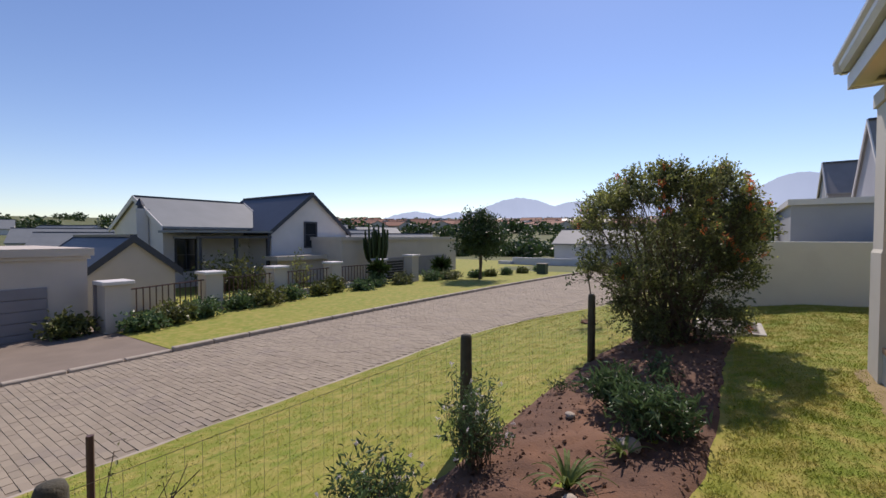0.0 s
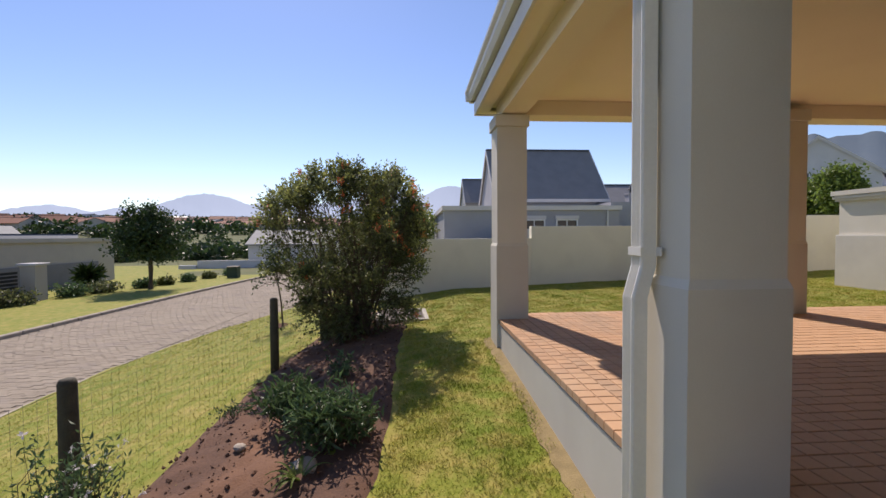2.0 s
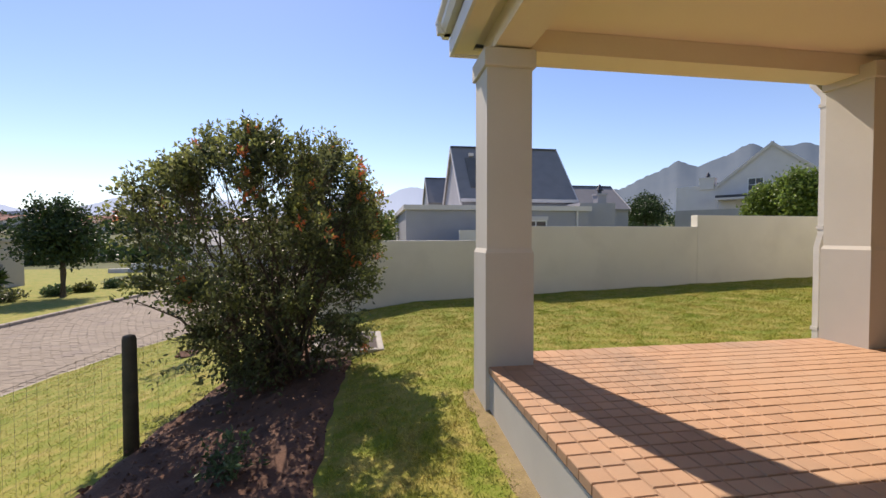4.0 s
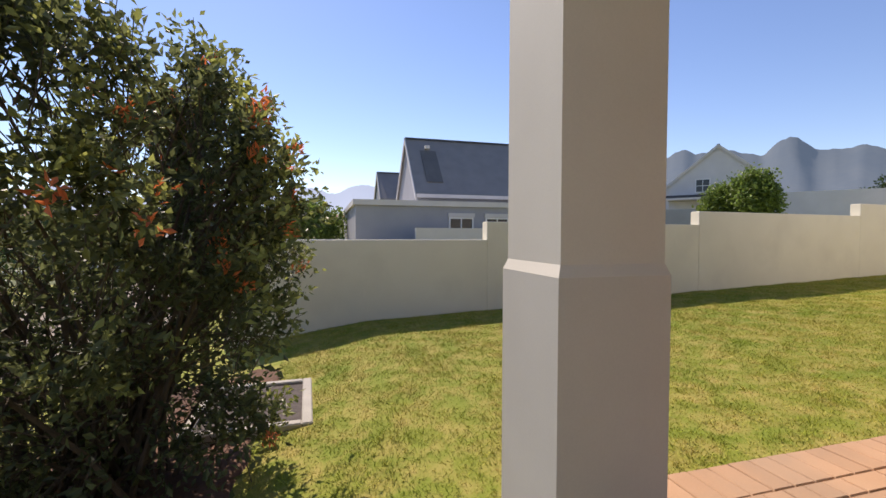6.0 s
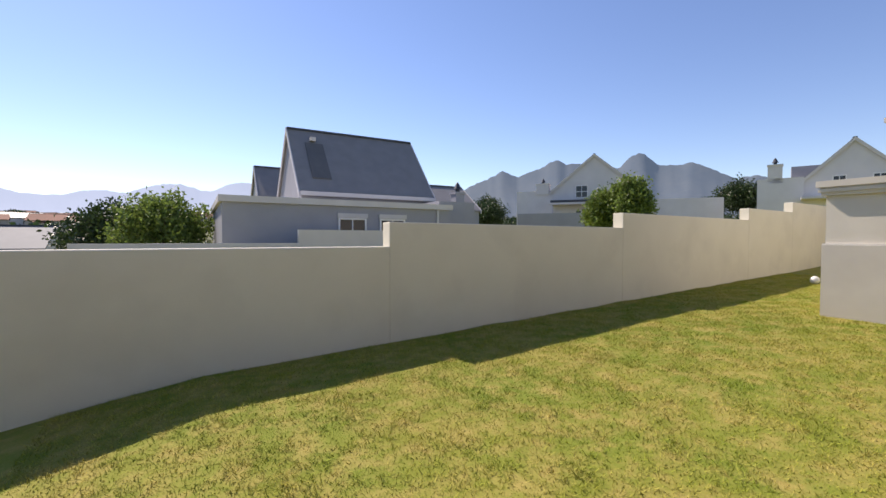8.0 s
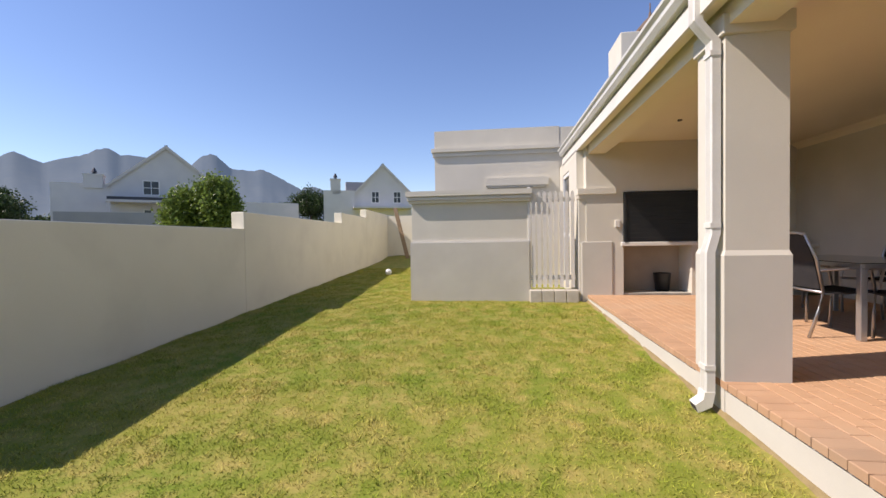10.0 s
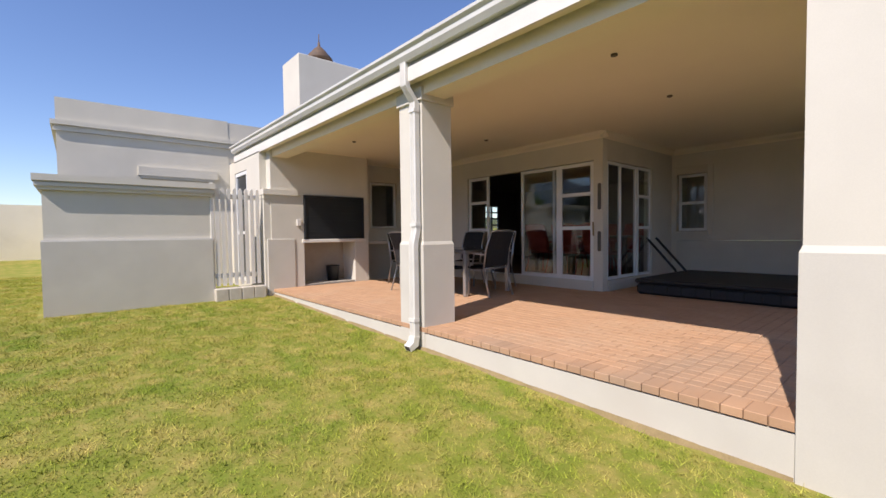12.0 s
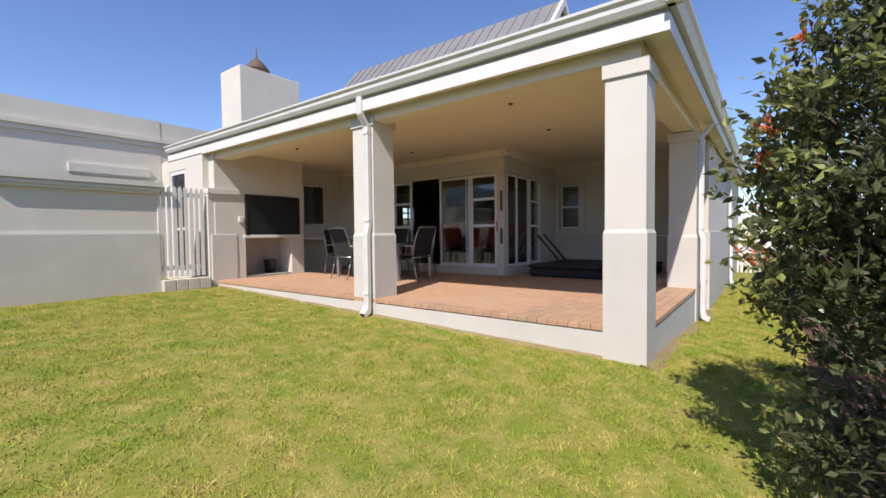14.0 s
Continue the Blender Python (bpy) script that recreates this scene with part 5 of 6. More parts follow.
gable(nbh, 3.7, 32, 8, 36, 0, 4.2, 6.3, "x", NBWALL, ROOF_G, OPWHITE, 0.2)
for a0, a1 in ((5.5, 6.65), (7.45, 8.6)):
    window_on(nbh, "y", 19.2, a0, a1, 1.45, 2.12, -1, 2, 1)
    boxes("lintel", OPWHITE, nbh, (a0 - 0.12, 19.08, 2.2, a1 + 0.12, 19.2, 2.4))
boxes("downpipe", OPWHITE, nbh, (10.4, 19.08, 0, 10.5, 19.18, 2.7))
boxes("yard_wall", OPWHITE, nbh, (3.4, 17.6, -0.2, 7.6, 17.8, 1.62), (-3.5, 17.6, -0.6, 3.4, 17.8, 1.1))
gable(nbh, 15.0, 30, 20.5, 36, 0, 3.6, 5.7, "x", NBWALL, ROOF_G, OPWHITE, 0.2)
boxes("wall", NBWALL, nbh, (11.3, 20.5, -0.2, 13.6, 30, 3.3))
chimney_on(nbh, 13.4, 22, 1, 4.0, NBWALL)

# gabled white houses on the rise
hb = thing("gabled_house", "white gabled house with chimney and lean-to porch on the rise", "house", "houses on the rise")
gable(hb, 35.5, 26.9, 46, 35.0, 1.5, 6.45, 9.85, "x", NBWALL2, ROOF_G, OPWHITE, 0.3)
boxes("wall", NBWALL2, hb, (35.7, 35.0, 1.0, 44, 39.0, 6.4), (36.5, 19.3, 1.0, 44, 26.9, 5.25))
window_on(hb, "x", 35.5, 31.6, 32.7, 5.6, 6.75, -1, 2, 2)
boxes("porch_roof", OPWHITE, hb, (33.6, 29.6, 4.75, 35.5, 35.2, 4.95))
boxes("porch_roof", ROOF_D, hb, (33.7, 29.7, 4.95, 35.5, 35.1, 5.2))
for y in (29.8, 35.0):
    boxes("porch_post", OPWHITE, hb, (33.7, y - 0.12, 1.2, 33.9, y + 0.08, 4.75))
boxes("yard_wall", NBWALL, hb, (31.5, 28.0, 0.5, 31.8, 38.0, 3.75))
window_on(hb, "x", 35.5, 32.2, 32.7, 3.6, 4.2, -1, 1, 1)
chimney_on(hb, 36.2, 36.2, 6, 7.2, NBWALL2, 1.3)
hc = thing("gabled_house", "white gabled house with two dormer windows further off", "house", "houses on the rise")
gable(hc, 44.5, 10.4, 54, 16.4, 2, 6.1, 9.1, "x", NBWALL2, ROOF_G, OPWHITE, 0.3)
boxes("wall", NBWALL2, hc, (44.3, 16.4, 2, 52, 19.5, 6.4))
window_on(hc, "x", 44.5, 13.9, 14.6, 5.2, 6.3, -1, 2, 2)
window_on(hc, "x", 44.5, 11.6, 12.3, 5.2, 6.3, -1, 2, 2)
boxes("porch_roof", OPWHITE, hc, (43, 10.6, 4.5, 44.5, 16.6, 4.7))
chimney_on(hc, 44.8, 18.3, 6, 7.6, NBWALL2, 1.0)
boxes("dormer", NBWALL, hc, (46, 15.0, 6.2, 48, 17.2, 7.5))
hd = thing("gabled_house", "small white house in trees on the hillside", "house", "houses on the rise")
gable(hd, 62, 64, 72, 70, 4, 8.5, 11.0, "x", NBWALL2, ROOF_L, None, 0.3)

for far_h, cx, cy, turn in ((hb, 35.5, 31.0, 38.0), (hc, 44.5, 13.4, 22.0)):
    far_h.matrix_basis = pose(cx, cy, 0, 0, 0, turn) @ pose(-cx, -cy, 0)

# house across the road
op = thing("opposite_house", "cream house with dark pitched roofs across the road", "house")
gable(op, -33, 9.97, -25, 16.1, -1.8, 1.65, 4.1, "x", OPWHITE, ROOF_D, ROOF_D, 0.35)
window_on(op, "x", -25, 12.5, 13.35, 0.65, 2.2, 1, 1, 2, False)
gable(op, -34.5, 4.9, -27.5, 11.5, -1.8, 1.9, 3.6, "y", OPWHITE, ROOF_L, OPWHITE, 0.35)
boxes("porch_roof", ROOF_L, op, (-27.6, 4.7, 1.52, -24.6, 9.8, 1.64))
boxes("porch_roof", ROOF_D, op, (-27.0, 5.2, 1.2, -24.4, 9.6, 1.32))
for y in (5.4, 7.4, 9.4):
    boxes("porch_post", ROOF_D, op, (-24.7, y, -1.7, -24.5, y + 0.15, 1.2))
window_on(op, "x", -27.5, 5.6, 6.6, -0.6, 1.1, 1, 2, 2, False)
window_on(op, "y", 4.9, -31.6, -30.6, -0.2, 1.2, -1, 1, 2, False)
chimney_on(op, -29.5, 4.55, -1.8, 2.9, OPWHITE, 0.6)
boxes("bay_roof", OPWALL, op, (-25, 9.3, -0.15, -23.4, 15.2, 0.12))
boxes("bay_wall", OPWALL, op, (-25, 9.6, -1.8, -23.8, 15.0, -0.15))
boxes("garage", OPWALL, op, (-28, 13.0, -2.2, -22, 26.4, 1.05), )
boxes("parapet", OPWALL, op, (-28.1, 12.9, 1.05, -21.85, 26.55, 1.28))
gd = boxes("garage_door", GDOOR, op, (-22.02, 16.2, -2.2, -21.93, 24.8, -0.25))
outb = thing("outbuilding", "small gabled outbuilding with dark roof across the road", "building")
gable(outb, -27, -0.5, -20.5, 2.5, -1.9, -0.02, 1.2, "x", OPWALL, ROOF_D, ROOF_D, 0.25)
lg = thing("garage", "flat-roofed cream garage with grey door across the road", "garage")
boxes("wall", OPWALL, lg, (-24, -12, -1.9, -17.55, -1.25, 0.72))
boxes("parapet", OPWALL, lg, (-24.1, -12, 0.72, -17.42, -1.1, 0.95), (-24.05, -12, 0.62, -17.48, -1.18, 0.72))
for k in range(5):
    boxes("garage_door_panel", GDOOR, lg, (-17.56, -6.6, -1.75 + k * 0.32, -17.5, -2.2, -1.75 + k * 0.32 + 0.31), bev=0.012)
PIL = [(-16.85, -0.8), (-18.3, 2.85), (-18.9, 6.2), (-19.5, 10.1), (-19.5, 13.8), (-18.7, 16.0)]


def street_z(x, y):
    return ROAD_Z - 0.02 - 0.012 * (far_edge(y) - x)


def pillar(x, y, h=1.55):
    p = thing("gate_pillar", "square cream plastered garden pillar with flat cap", "pillar", "garden pillars", (x, y, street_z(x, y)))
    boxes("shaft", OPWALL, p, (-0.33, -0.33, -0.2, 0.33, 0.33, h - 0.12))
    boxes("cap", OPWHITE, p, (-0.42, -0.42, h - 0.12, 0.42, 0.42, h), bev=0.02)


for i, (x, y) in enumerate(PIL):
    pillar(x, y, 1.55 if i < 5 else 1.75)
for i, ((xa, ya), (xb, yb)) in enumerate(zip(PIL[:4], PIL[1:5])):
    f = thing("garden_railing", "dark painted steel railing on a low plinth wall", "railing", "garden railings")
    n = 16
    z = street_z((xa + xb) / 2, (ya + yb) / 2)
    for k in range(1, n):
        u = k / n
        x, y = xa + (xb - xa) * u, ya + (yb - ya) * u
        boxes("baluster", BURGL, f, (x - 0.015, y - 0.015, z + 0.25, x + 0.015, y + 0.015, z + 1.25))
    for h in (0.35, 1.2):
        bm = bmesh.new()
        prism(bm, [(xa, ya), (xb, yb), (xb + 0.04, yb), (xa + 0.04, ya)], "z", z + h, z + h + 0.045)
        part("rail", bm, BURGL, f)
    bm = bmesh.new()
    prism(bm, [(xa - 0.1, ya), (xb - 0.1, yb), (xb + 0.1, yb), (xa + 0.1, ya)], "z", z - 0.2, z + 0.28)
    part("plinth", bm, OPWALL, f)
lgate = thing("metal_gate", "dark slatted metal garden gate", "gate")
for k in range(8):
    boxes("slat", BLACK, lgate, (-19.2, 14.2, -1.55 + k * 0.17, -19.15, 15.7, -1.55 + k * 0.17 + 0.12))
sgate = thing("side_gate", "dark solid side gate beside the garage", "gate")
boxes("leaf", GDOOR, sgate, (-17.3, -1.2, -1.75, -17.22, -0.9, -0.15))

far_plants = [(-17.0, -1.9, 0.75, 0.7, DRYLEAF), (-16.2, -0.3, 0.55, 0.7, SHRUB), (-16.6, 0.8, 0.85, 0.8, DRYLEAF), (-16.9, 1.9, 0.8, 0.7, SHRUB), (-17.6, 3.6, 0.7, 0.6, SHRUB), (-17.5, 4.8, 1.15, 0.9, DRYLEAF),
              (-18.0, 6.4, 0.7, 0.7, SHRUB), (-18.2, 8.2, 0.6, 0.6, DRYLEAF), (-18.6, 9.4, 0.9, 0.6, DRYLEAF), (-18.0, 10.8, 0.6, 0.7, SHRUB), (-18.6, 12.6, 0.8, 0.8, SHRUB), (-18.2, 14.4, 0.7, 0.8, LEAF),
              (-18.0, 17.2, 0.8, 0.9, SHRUB), (-17.4, 18.6, 0.7, 0.9, LEAF), (-16.4, 20.4, 0.5, 0.6, SHRUB), (-16.0, 21.8, 0.45, 0.5, DRYLEAF), (-15.6, 23.6, 0.5, 0.5, SHRUB), (-15.2, 25.6, 0.45, 0.5, DRYLEAF), (-14.6, 27.8, 0.45, 0.5, SHRUB)]
for x, y, h, r, m in far_plants:
    shrub("garden_shrub", "leafy shrub in the garden across the road", "shrub", (x, y, street_z(x, y)), dome(60, r, r, h, 0.2), 16, 0.16, 0.08, m, 0.01, 0.3, group="shrubs across the road")
shrub("creeper_shrub", "leafy pergola creeper beside the porch", "shrub", (-24.0, 6.8, -1.9), dome(90, 1.6, 2.2, 2.6, 0.5), 18, 0.2, 0.15, DRYLEAF, 0.02, 0.3)
shrub("yellow_shrub", "tall thin shrub with yellow leaves by the house", "shrub", (-22.0, 9.8, -1.9), dome(24, 0.7, 0.9, 2.8, 0.4), 12, 0.16, 0.1, LEAF_Y, 0.014, 0.3)


def tree(x, y, z, h, crown, r, material, label, n=900, leaf=0.16, per=9, name="tree"):
    """Trunk with limbs and a crown of many leaf clumps."""
    t = thing(name, label, "tree", at=(x, y, z))
    bm = bmesh.new()
    tube(bm, [(0, 0, -0.2), (0.05, 0, h * 0.25), (-0.05, 0.05, h * 0.5), (0, 0, h * 0.8)], 0.035 * h, 0.01 * h, 8)
    for k in range(9):
        a = k * 2.4
        z0 = h * rng.uniform(0.28, 0.6)
        tube(bm, [(0, 0, z0), (r * 0.35 * math.cos(a), r * 0.35 * math.sin(a), z0 + h * 0.12), (r * 0.75 * math.cos(a), r * 0.75 * math.sin(a), z0 + h * 0.25)], 0.014 * h, 0.004 * h, 5)
    part("trunk", bm, BARK, t)
    d = unit(n)
    l = np.array([1 + 0.55 * noise.noise(Vector(q) * 1.8 + Vector((x, y, 0))) + 0.35 * noise.noise(Vector(q) * 4.5) for q in d])
    rr = (rng.random(n) ** 0.33) * l
    c = np.column_stack([d[:, 0] * r * rr, d[:, 1] * r * rr, h - crown / 2 + d[:, 2] * crown / 2 * rr])
    c[:, :2] *= (1.1 - 0.45 * np.clip((c[:, 2] - (h - crown)) / crown, 0, 1))[:, None]
    p = np.repeat(c, per, axis=0) + rng.normal(size=(n * per, 3)) * leaf * 0.9
    leaf_mesh("crown", p, unit(len(p)), rng.uniform(0.7, 1.3, len(p)) * leaf, 0.32, material, t)
    return t


tree(-15.6, 19.6, street_z(-15.6, 19.6), 4.7, 3.3, 1.7, TREELEAF, "round dark green street tree with a bare trunk", 1100, 0.16)
tree(23.7, 17.9, 1.2, 3.9, 3.1, 1.35, TREEPALE, "light green garden tree beyond the boundary wall", 1100, 0.2)
tree(23.2, 19.6, 1.2, 3.3, 2.6, 1.2, TREEPALE, "bushy light green tree beyond the wall", 800, 0.2)
tree(33, 46, 2.5, 3.4, 3.0, 2.4, TREELEAF, "dark shrubby tree beside the far house", 700, 0.25)
tree(36, 50, 2.5, 4.6, 4.0, 2.4, TREELEAF, "dark shrubby tree on the hillside", 700, 0.25)
tree(50, 24, 2.5, 5.0, 3.6, 3.0, TREELEAF, "dark spreading tree behind the far house", 700, 0.25)
tree(-1.5, 27, 0.0, 3.6, 3.2, 2.6, TREEPALE, "light green garden trees beside the grey house", 900, 0.2)
tree(-4.5, 32, -0.4, 3.6, 3.2, 2.8, TREELEAF, "dark garden trees beside the grey house", 800, 0.22)
# candelabra cactus
cac = thing("cactus_tree", "tall dark candelabra cactus tree", "tree", at=(-20.5, 14.6, street_z(-20.5, 14.6)))
bm = bmesh.new()
tube(bm, [(0, 0, 0), (0, 0, 1.4)], 0.16, 0.14, 8)
part("trunk", bm, BARK, cac)
for k in range(38):
    a, rr = k * 2.4, 0.15 + 0.65 * rng.random()
    z1 = 2.7 + 1.2 * rng.random()
    bm = bmesh.new()
    tube(bm, [(0, 0, 1.0), (rr * 0.8 * math.cos(a), rr * 0.8 * math.sin(a), 1.3 + 0.3 * rr), (rr * math.cos(a), rr * math.sin(a), 2.2), (rr * 1.05 * math.cos(a), rr * 1.05 * math.sin(a), z1)], 0.10, 0.06, 6)
    part("arm", bm, TREELEAF, cac)


def aloe(x, y, h, r):
    t = thing("aloe_tree", "aloe tree with a rosette of spiky grey leaves", "aloe", "aloes", (x, y, street_z(x, y)))
    bm = bmesh.new()
    tube(bm, [(0, 0, -0.1), (0, 0, h)], 0.12, 0.16, 8)
    part("trunk", bm, BARK, t)
    d = unit(90)
    d[:, 2] = d[:, 2] * 0.8 + 0.25
    leaf_mesh("rosette", np.tile([0, 0, h], (90, 1)), d, r * rng.uniform(0.8, 1.1, 90), 0.09, TREELEAF, t, curl=0.5)


aloe(-19.25, 20.2, 0.75, 0.95)
aloe(-19.0, 13.2, 0.9, 0.9)
bin_ = thing("utility_box", "dark green service box beside the road", "utility box", at=(-13.6, 25.8, street_z(-13.6, 25.8)))
boxes("cabinet", flat_mat("green_enamel", (0.035, 0.06, 0.04), 0.6), bin_, (-0.35, -0.3, -0.1, 0.35, 0.3, 0.75), bev=0.02)
boxes("lid", KERB, bin_, (-0.38, -0.33, 0.75, 0.38, 0.33, 0.8))

# far house with pale roof, meadow walls, and the town on the slope
fh = thing("far_house", "low grey house with a pale sheet roof beyond the road", "house")
gable(fh, -17.5, 39, -9, 45, -2, 0.6, 2.0, "x", NBWALL2, ROOF_L, None, 0.4)
boxes("yard_wall", NBWALL2, fh, (-21, 36.0, -2.5, -13.0, 36.3, -0.9), (-22.5, 35.6, -2.5, -21, 36.0, -1.3))
town = []
for k in range(220):
    a = radians(rng.uniform(-62, 12))
    dd = rng.uniform(170, 360)
    x, y = dd * math.sin(a), dd * math.cos(a)
    w, dp, h = rng.uniform(8, 16), rng.uniform(7, 11), rng.uniform(2.5, 3.5)
    g = gz(x, y) - 1.0
    rz = rng.uniform(-40, 40)
    red = rng.random() < 0.75
    t = thing("town_house", "small distant house with terracotta roof" if red else "small distant white house with grey roof", "house", "distant houses", (x, y, g), rz)
    gable(t, -w / 2, -dp / 2, w / 2, dp / 2, -2, h, h + rng.uniform(1.2, 2.2), "x", OPWALL if red else OPWHITE, ROOF_T if red else ROOF_D, None, 0.5)
for k in range(26):
    a = radians(rng.uniform(-92, -44))
    dd = rng.uniform(70, 140)
    x, y = dd * math.sin(a), dd * math.cos(a)
    t = thing("estate_house", "distant white gabled estate house", "house", "distant houses", (x, y, gz(x, y) - 1.5), rng.uniform(0, 90))
    gable(t, -6, -3.5, 6, 3.5, -2, 2.6, 4.6, "x", OPWHITE, ROOF_L, None, 0.3)
ft = []
fw = []
for k in range(680):
    a = radians(rng.uniform(-95, 75))
    dd = rng.uniform(60, 345) if k % 3 else rng.uniform(330, 420)
    x, y = dd * math.sin(a), dd * math.cos(a)
    if x > 10 and dd < 120:
        continue
    if k % 9 == 0:
        a, dd = radians(rng.uniform(-42, -15)), rng.uniform(56, 78)
        x, y = dd * math.sin(a), dd * math.cos(a)
    s = rng.uniform(1.5, 3.2) * (0.6 if dd < 120 else 1.2)
    n = 120
    dv = unit(n) * (rng.random((n, 1)) ** 0.4) * np.array([s * 1.3, s * 1.3, s * 0.8])
    ft.append(dv + np.array([x, y, gz(x, y) - 0.4 + s * 0.55]))
    fw.append(np.full(n, s * 0.42))
ft, fw = np.vstack(ft), np.concatenate(fw)
tagged(leaf_mesh("far_trees", ft, unit(len(ft)), fw, 0.4, TREELEAF, None), "distant dark green trees among the houses", "trees", kind="stuff")

# ---- mountains ----


def range_(name, az0, az1, dist, peaks, massif, material, label, base=0.0, rough=1.0, n=320):
    """A mountain range as a solid ridge seen over the land; peaks: (azimuth, elevation, spread) in degrees."""
    vs, fs = [], []
    rows = 18
    for i in range(n + 1):
        az = az0 + (az1 - az0) * i / n
        el = base
        for a, e, s in massif:
            el = max(el, e * math.exp(-abs((az - a) / s) ** 2))
        for a, e, s in peaks:
            el = max(el, e * math.exp(-abs((az - a) / s) ** 1.5))
        el += rough * (0.35 * noise.noise((az * 0.35, 0, dist)) + 0.18 * noise.noise((az * 1.1, 3, dist)) + 0.16 * noise.noise((az * 3.0, 7, dist)))
        el = max(el, 0.2)
        for r in range(rows + 1):
            u = r / rows
            dd = dist * (0.55 + 0.45 * u)
            h = dd * math.tan(radians(el)) * (u ** 1.3)
            if r < rows:
                h *= 1 - (1 - u) * (0.35 + 0.55 * abs(noise.noise((az * 0.3 + u * 2, u * 3, dist))) + 0.16 * noise.noise((az * 0.9 + u * 4, u * 7, 0)))
            vs.append((dd * math.sin(radians(az)), dd * math.cos(radians(az)), h - 4))
    for i in range(n):
        for r in range(rows):
            k = i * (rows + 1) + r
            fs.append((k, k + rows + 1, k + rows + 2, k + 1))
    return tagged(pydata(name, vs, fs, material, smooth=True), label, "mountain", kind="structure")


range_("backdrop_far_mountains", -75, 30, 2400, ((-46, 2.3, 9), (-38.5, 3.5, 9), (-33, 3.3, 8), (-24.6, 5.3, 11), (-17, 4.7, 12), (-8, 5.1, 12), (-2, 6.2, 12), (5, 6.8, 10), (14, 4, 10)), ((-12, 4.4, 22), (-36, 2.9, 14), (0, 5.6, 14)), HAZE1, "mountains on the horizon with pale blue haze in their colour", 1.4, 0.7)
range_("backdrop_near_mountains", 22, 130, 2000, ((31, 6.0, 8), (38, 8.9, 8), (44.6, 10.2, 8), (49, 9.6, 9), (54.4, 10.4, 7), (60, 8.9, 9), (66, 7.0, 9), (76, 4, 14)), ((47, 9.5, 18), (58, 8.8, 12), (36, 7.6, 9)), HAZE2, "rocky mountain range behind the houses with blue-grey haze in its colour", 1.2, 0.9)

# ---- paving ----
PAT = []
px, py = 0.205, 0.104
for iy in range(59):
    y1 = -0.236 - iy * py
    off = 0.0 if iy % 2 else px / 2
    # two border courses on the street side
    for kx in range(-1, 39):
        x0 = 0.235 + kx * px - off
        if x0 < 1.25:
            if kx >= 0:
                xs = 0.235 + kx * px
                PAT += [(xs, y1 - py + 0.008, xs + 0.097, y1), (xs + 0.103, y1 - py + 0.008, xs + 0.200, y1)]
            continue
        x1 = x0 + px - 0.006
        x0 = max(x0, 0.235)
        if x1 - x0 < 0.03 or x0 > 7.76:
            continue
        x1 = min(x1, 7.77)
        if y1 < -3.72 and x1 > 3.42:
            continue
        PAT.append((x0, y1 - py + 0.008, x1, y1))
# soldier course along the lawn edge
for k in range(69):
    x0 = 0.37 + k * 0.109
    if x0 < 7.74:
        PAT.append((x0, -0.23, min(x0 + 0.103, 7.77), -0.032))
for iy in range(54):
    y1 = -0.40 - iy * 0.110
    for x0, x1 in ((0.012, 0.115), (0.123, 0.227)):
        PAT.append((x0, y1 - 0.110 + 0.008, x1, y1))
paver_meshes = {}


def paver_mesh(w, d, material, h=0.05):
    key = (round(w, 3), round(d, 3), material.name)
    if key not in paver_meshes:
        e = 0.004
        me = bpy.data.meshes.new("paver")
        v = [(0, 0, -h), (w, 0, -h), (w, d, -h), (0, d, -h), (0, 0, -e), (w, 0, -e), (w, d, -e), (0, d, -e), (e, e, 0), (w - e, e, 0), (w - e, d - e, 0), (e, d - e, 0)]
        f = [(8, 9, 10, 11)] + [(a, (a + 1) % 4, 4 + (a + 1) % 4, 4 + a) for a in range(4)] + [(4 + a, 4 + (a + 1) % 4, 8 + (a + 1) % 4, 8 + a) for a in range(4)]
        me.from_pydata(v, [], f)
        me.materials.append(material)
        paver_meshes[key] = me
    return paver_meshes[key]


def joined_pavers(name, items, material, parent, h=0.05, e=0.003):
    vs, fs = [], []
    for x0, y0, x1, y1, z in items:
        b = len(vs)
        vs += [(x0, y0, z - h), (x1, y0, z - h), (x1, y1, z - h), (x0, y1, z - h), (x0, y0, z - e), (x1, y0, z - e), (x1, y1, z - e), (x0, y1, z - e),
               (x0 + e, y0 + e, z), (x1 - e, y0 + e, z), (x1 - e, y1 - e, z), (x0 + e, y1 - e, z)]
        fs.append((b + 8, b + 9, b + 10, b + 11))
        for a in range(4):
            c = (a + 1) % 4
            fs.append((b + a, b + c, b + 4 + c, b + 4 + a))
            fs.append((b + 4 + a, b + 4 + c, b + 8 + c, b + 8 + a))
    ob = pydata(name, vs, fs, material, parent)
    ob["kind"] = "stuff"
    return ob


random.seed(4)
paving = thing("patio_paving", "worn terracotta brick pavers on the patio", "paving", kind="structure")
near_p = [p for p in PAT if (p[0] < 0.25 and p[1] > -4.6) or (p[1] > -0.24 and p[0] < 6) or (p[0] < 1.3 and p[1] > -2.0)][:300]
near_set = set(near_p)
for p in near_p:
    ob = new("paver", paver_mesh(p[2] - p[0], p[3] - p[1], PAVER_OB))
    ob.location = (p[0], p[1], PZ + random.uniform(-0.002, 0.001))
    ob.rotation_euler = (random.uniform(-0.004, 0.004), random.uniform(-0.004, 0.004), random.uniform(-0.008, 0.008))
    ob.parent = paving
joined_pavers("pavers", [(*p, PZ + random.uniform(-0.0015, 0.0005)) for p in PAT if p not in near_set], PAVER, paving)
RP = []
y = -7.0
row = 0
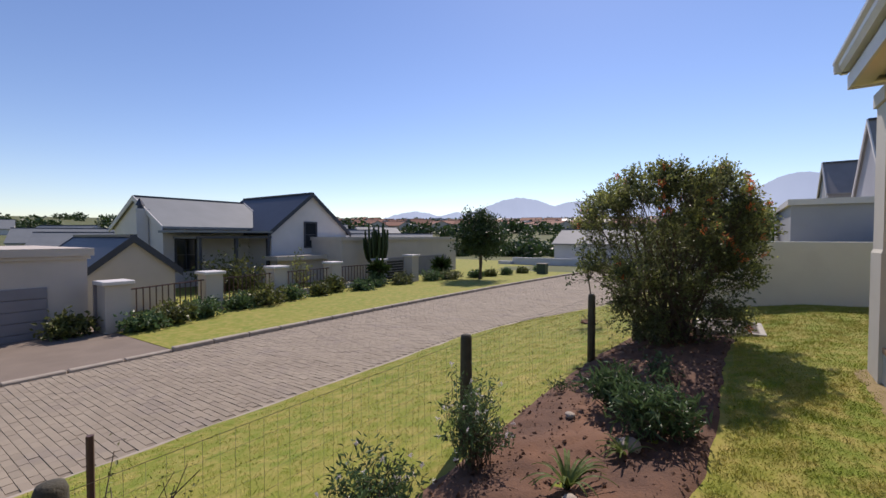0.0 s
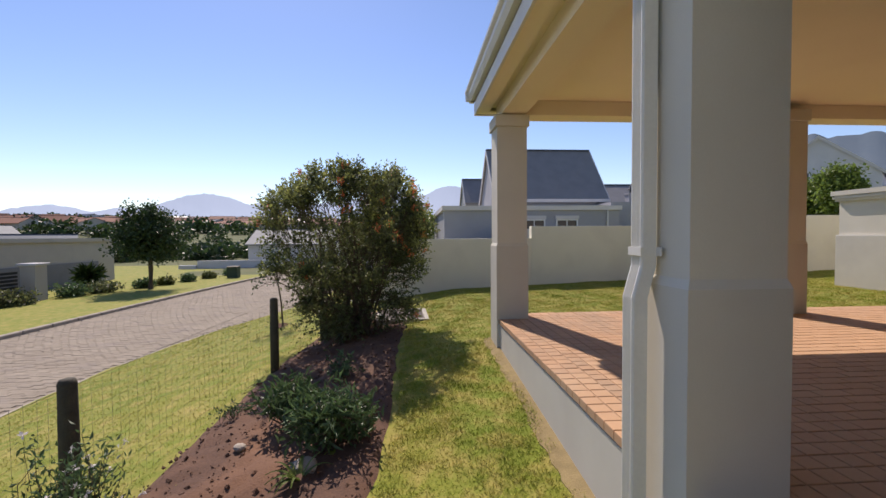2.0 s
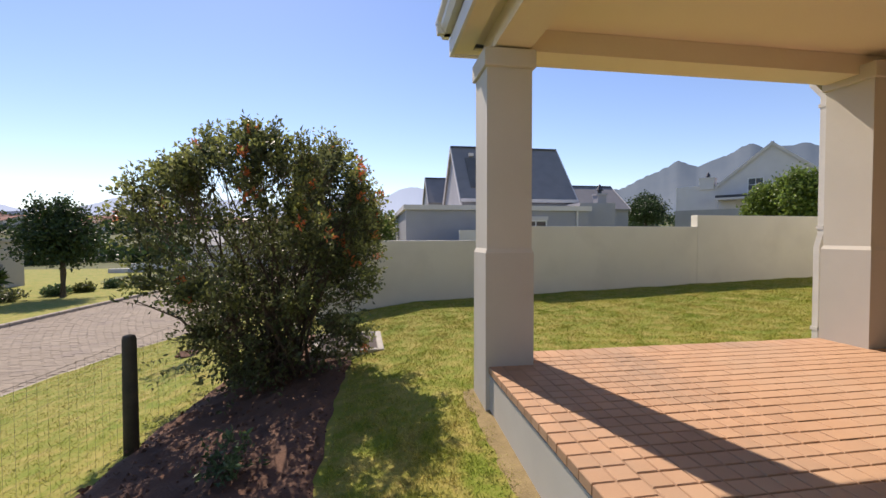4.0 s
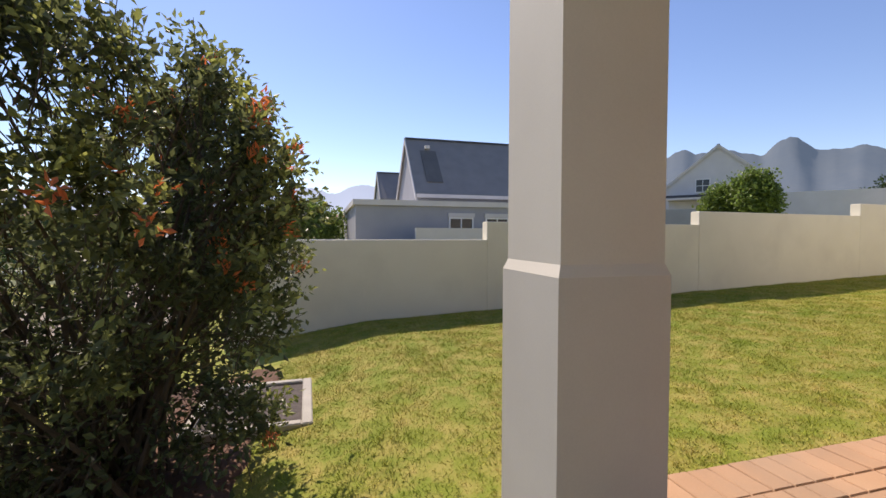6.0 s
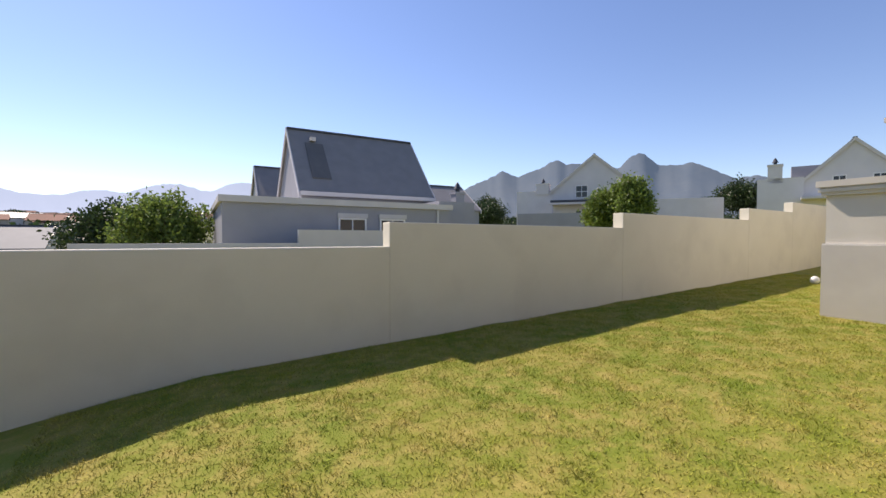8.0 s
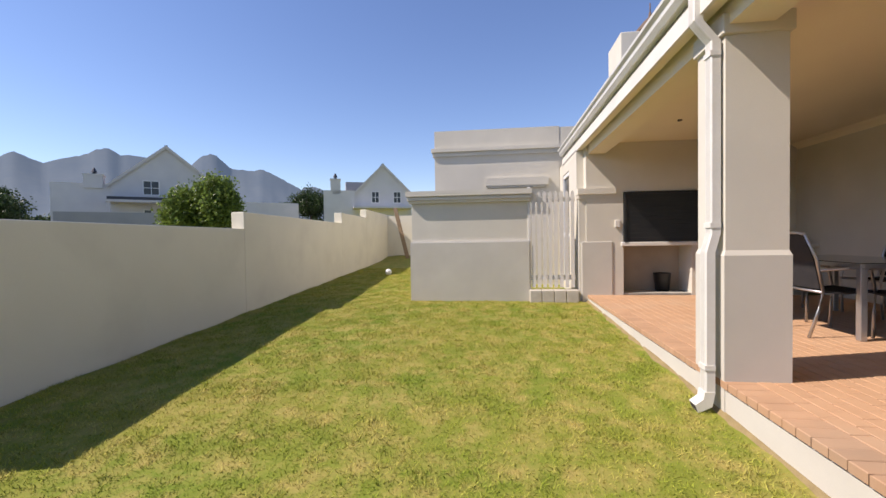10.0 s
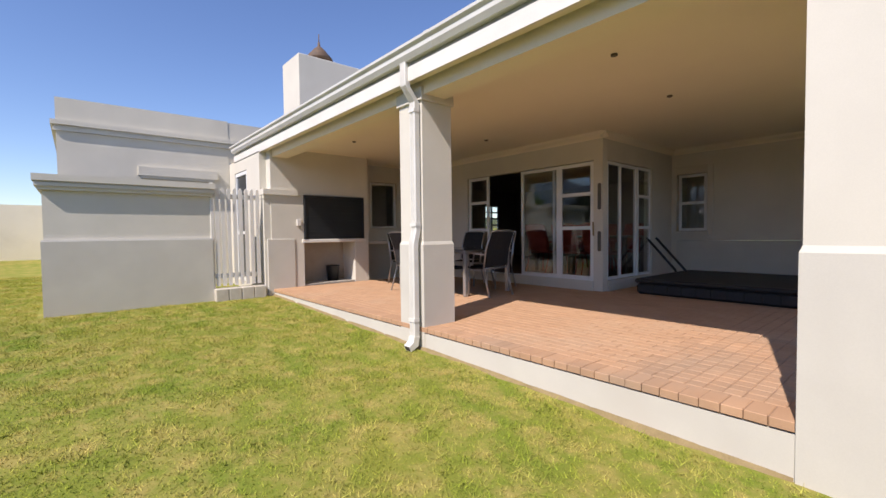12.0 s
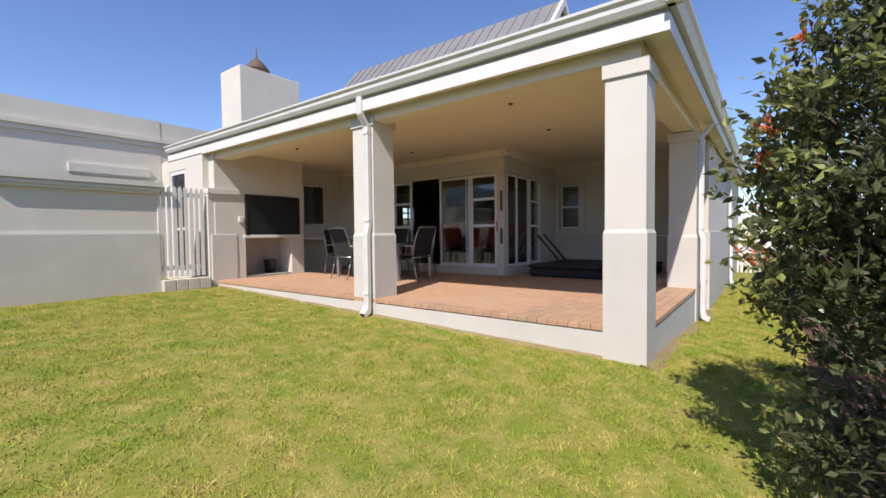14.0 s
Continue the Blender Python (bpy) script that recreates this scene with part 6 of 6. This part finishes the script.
while y < 32:
    x = near_edge(y) - 0.03
    x -= 0.0 if row % 2 else 0.11
    e = far_edge(y)
    while x - 0.222 > e:
        RP.append((x - 0.217, y, x, y + 0.107))
        x -= 0.222
    y += 0.112
    row += 1
near_r = sorted(RP, key=lambda p: math.hypot(p[0] + 7.5, p[1] + 1.5))[:300]
nset = set(near_r)
for p in near_r:
    ob = new("paver", paver_mesh(0.217, 0.107, ROADP_OB))
    ob.location = (p[0], p[1], ROAD_Z + random.uniform(-0.005, 0.004))
    ob.rotation_euler = (random.uniform(-0.015, 0.015), random.uniform(-0.015, 0.015), random.uniform(-0.02, 0.02))
    ob.parent = road
joined_pavers("road_pavers", [(*p, ROAD_Z + random.uniform(-0.005, 0.004)) for p in RP if p not in nset], ROADP, road)

# ---- grass blades on the lawn ----


def lawn_blades(name, n, x0, x1, y0, y1, keep, size):
    x, y = rng.uniform(x0, x1, n), rng.uniform(y0, y1, n)
    ok = np.array([keep(a, b) for a, b in zip(x, y)])
    x, y = x[ok], y[ok]
    z = np.array([sheet(a, b) for a, b in zip(x, y)])
    p = np.column_stack([x, y, z])
    m = len(p)
    a = rng.uniform(0, 6.283, m)
    tuft = np.sin(x * 31 + 3 * np.sin(y * 17)) * np.sin(y * 37 + 3 * np.sin(x * 13)) + np.sin(x * 7.3 + 2 * np.sin(y * 5.1)) * np.sin(y * 8.7)
    h = size * rng.uniform(0.5, 1.2, m) * np.clip(1.0 + 0.55 * tuft, 0.35, 2.0)
    lean = rng.normal(size=(m, 2)) * 0.9
    w = 0.0022 + 0.0014 * rng.random(m)
    s = np.column_stack([np.cos(a) * w, np.sin(a) * w, np.zeros(m)])
    v = np.empty((m, 3, 3))
    v[:, 0], v[:, 1] = p - s, p + s
    v[:, 2] = p + np.column_stack([lean[:, 0] * h, lean[:, 1] * h, h])
    return tagged(pydata(name, v.reshape(-1, 3).tolist(), np.arange(m * 3).reshape(m, 3).tolist(), BLADE), "short mown grass blades, green and straw", "grass", kind="stuff")


def on_side(x, y):
    return bed_right(y) + 0.01 < x < (0.0 if y < 0 else 9)


def on_main(x, y):
    return y > 0.02 and y < wall_y(x) and not (x > 7.8 and y < 3.1) and not (-1.65 < x < -0.72 and 1.8 < y < 2.87)


lawn_blades("grass", 90000, -1.4, 0.0, -9.0, 0.02, on_side, 0.022)
lawn_blades("grass", 430000, -1.1, 14.0, 0.02, 5.9, on_main, 0.02)
lawn_blades("grass", 90000, -7.5, -2.4, -8.0, 8.0, lambda x, y: near_edge(y) + 0.15 < x < bed_left(y), 0.022)
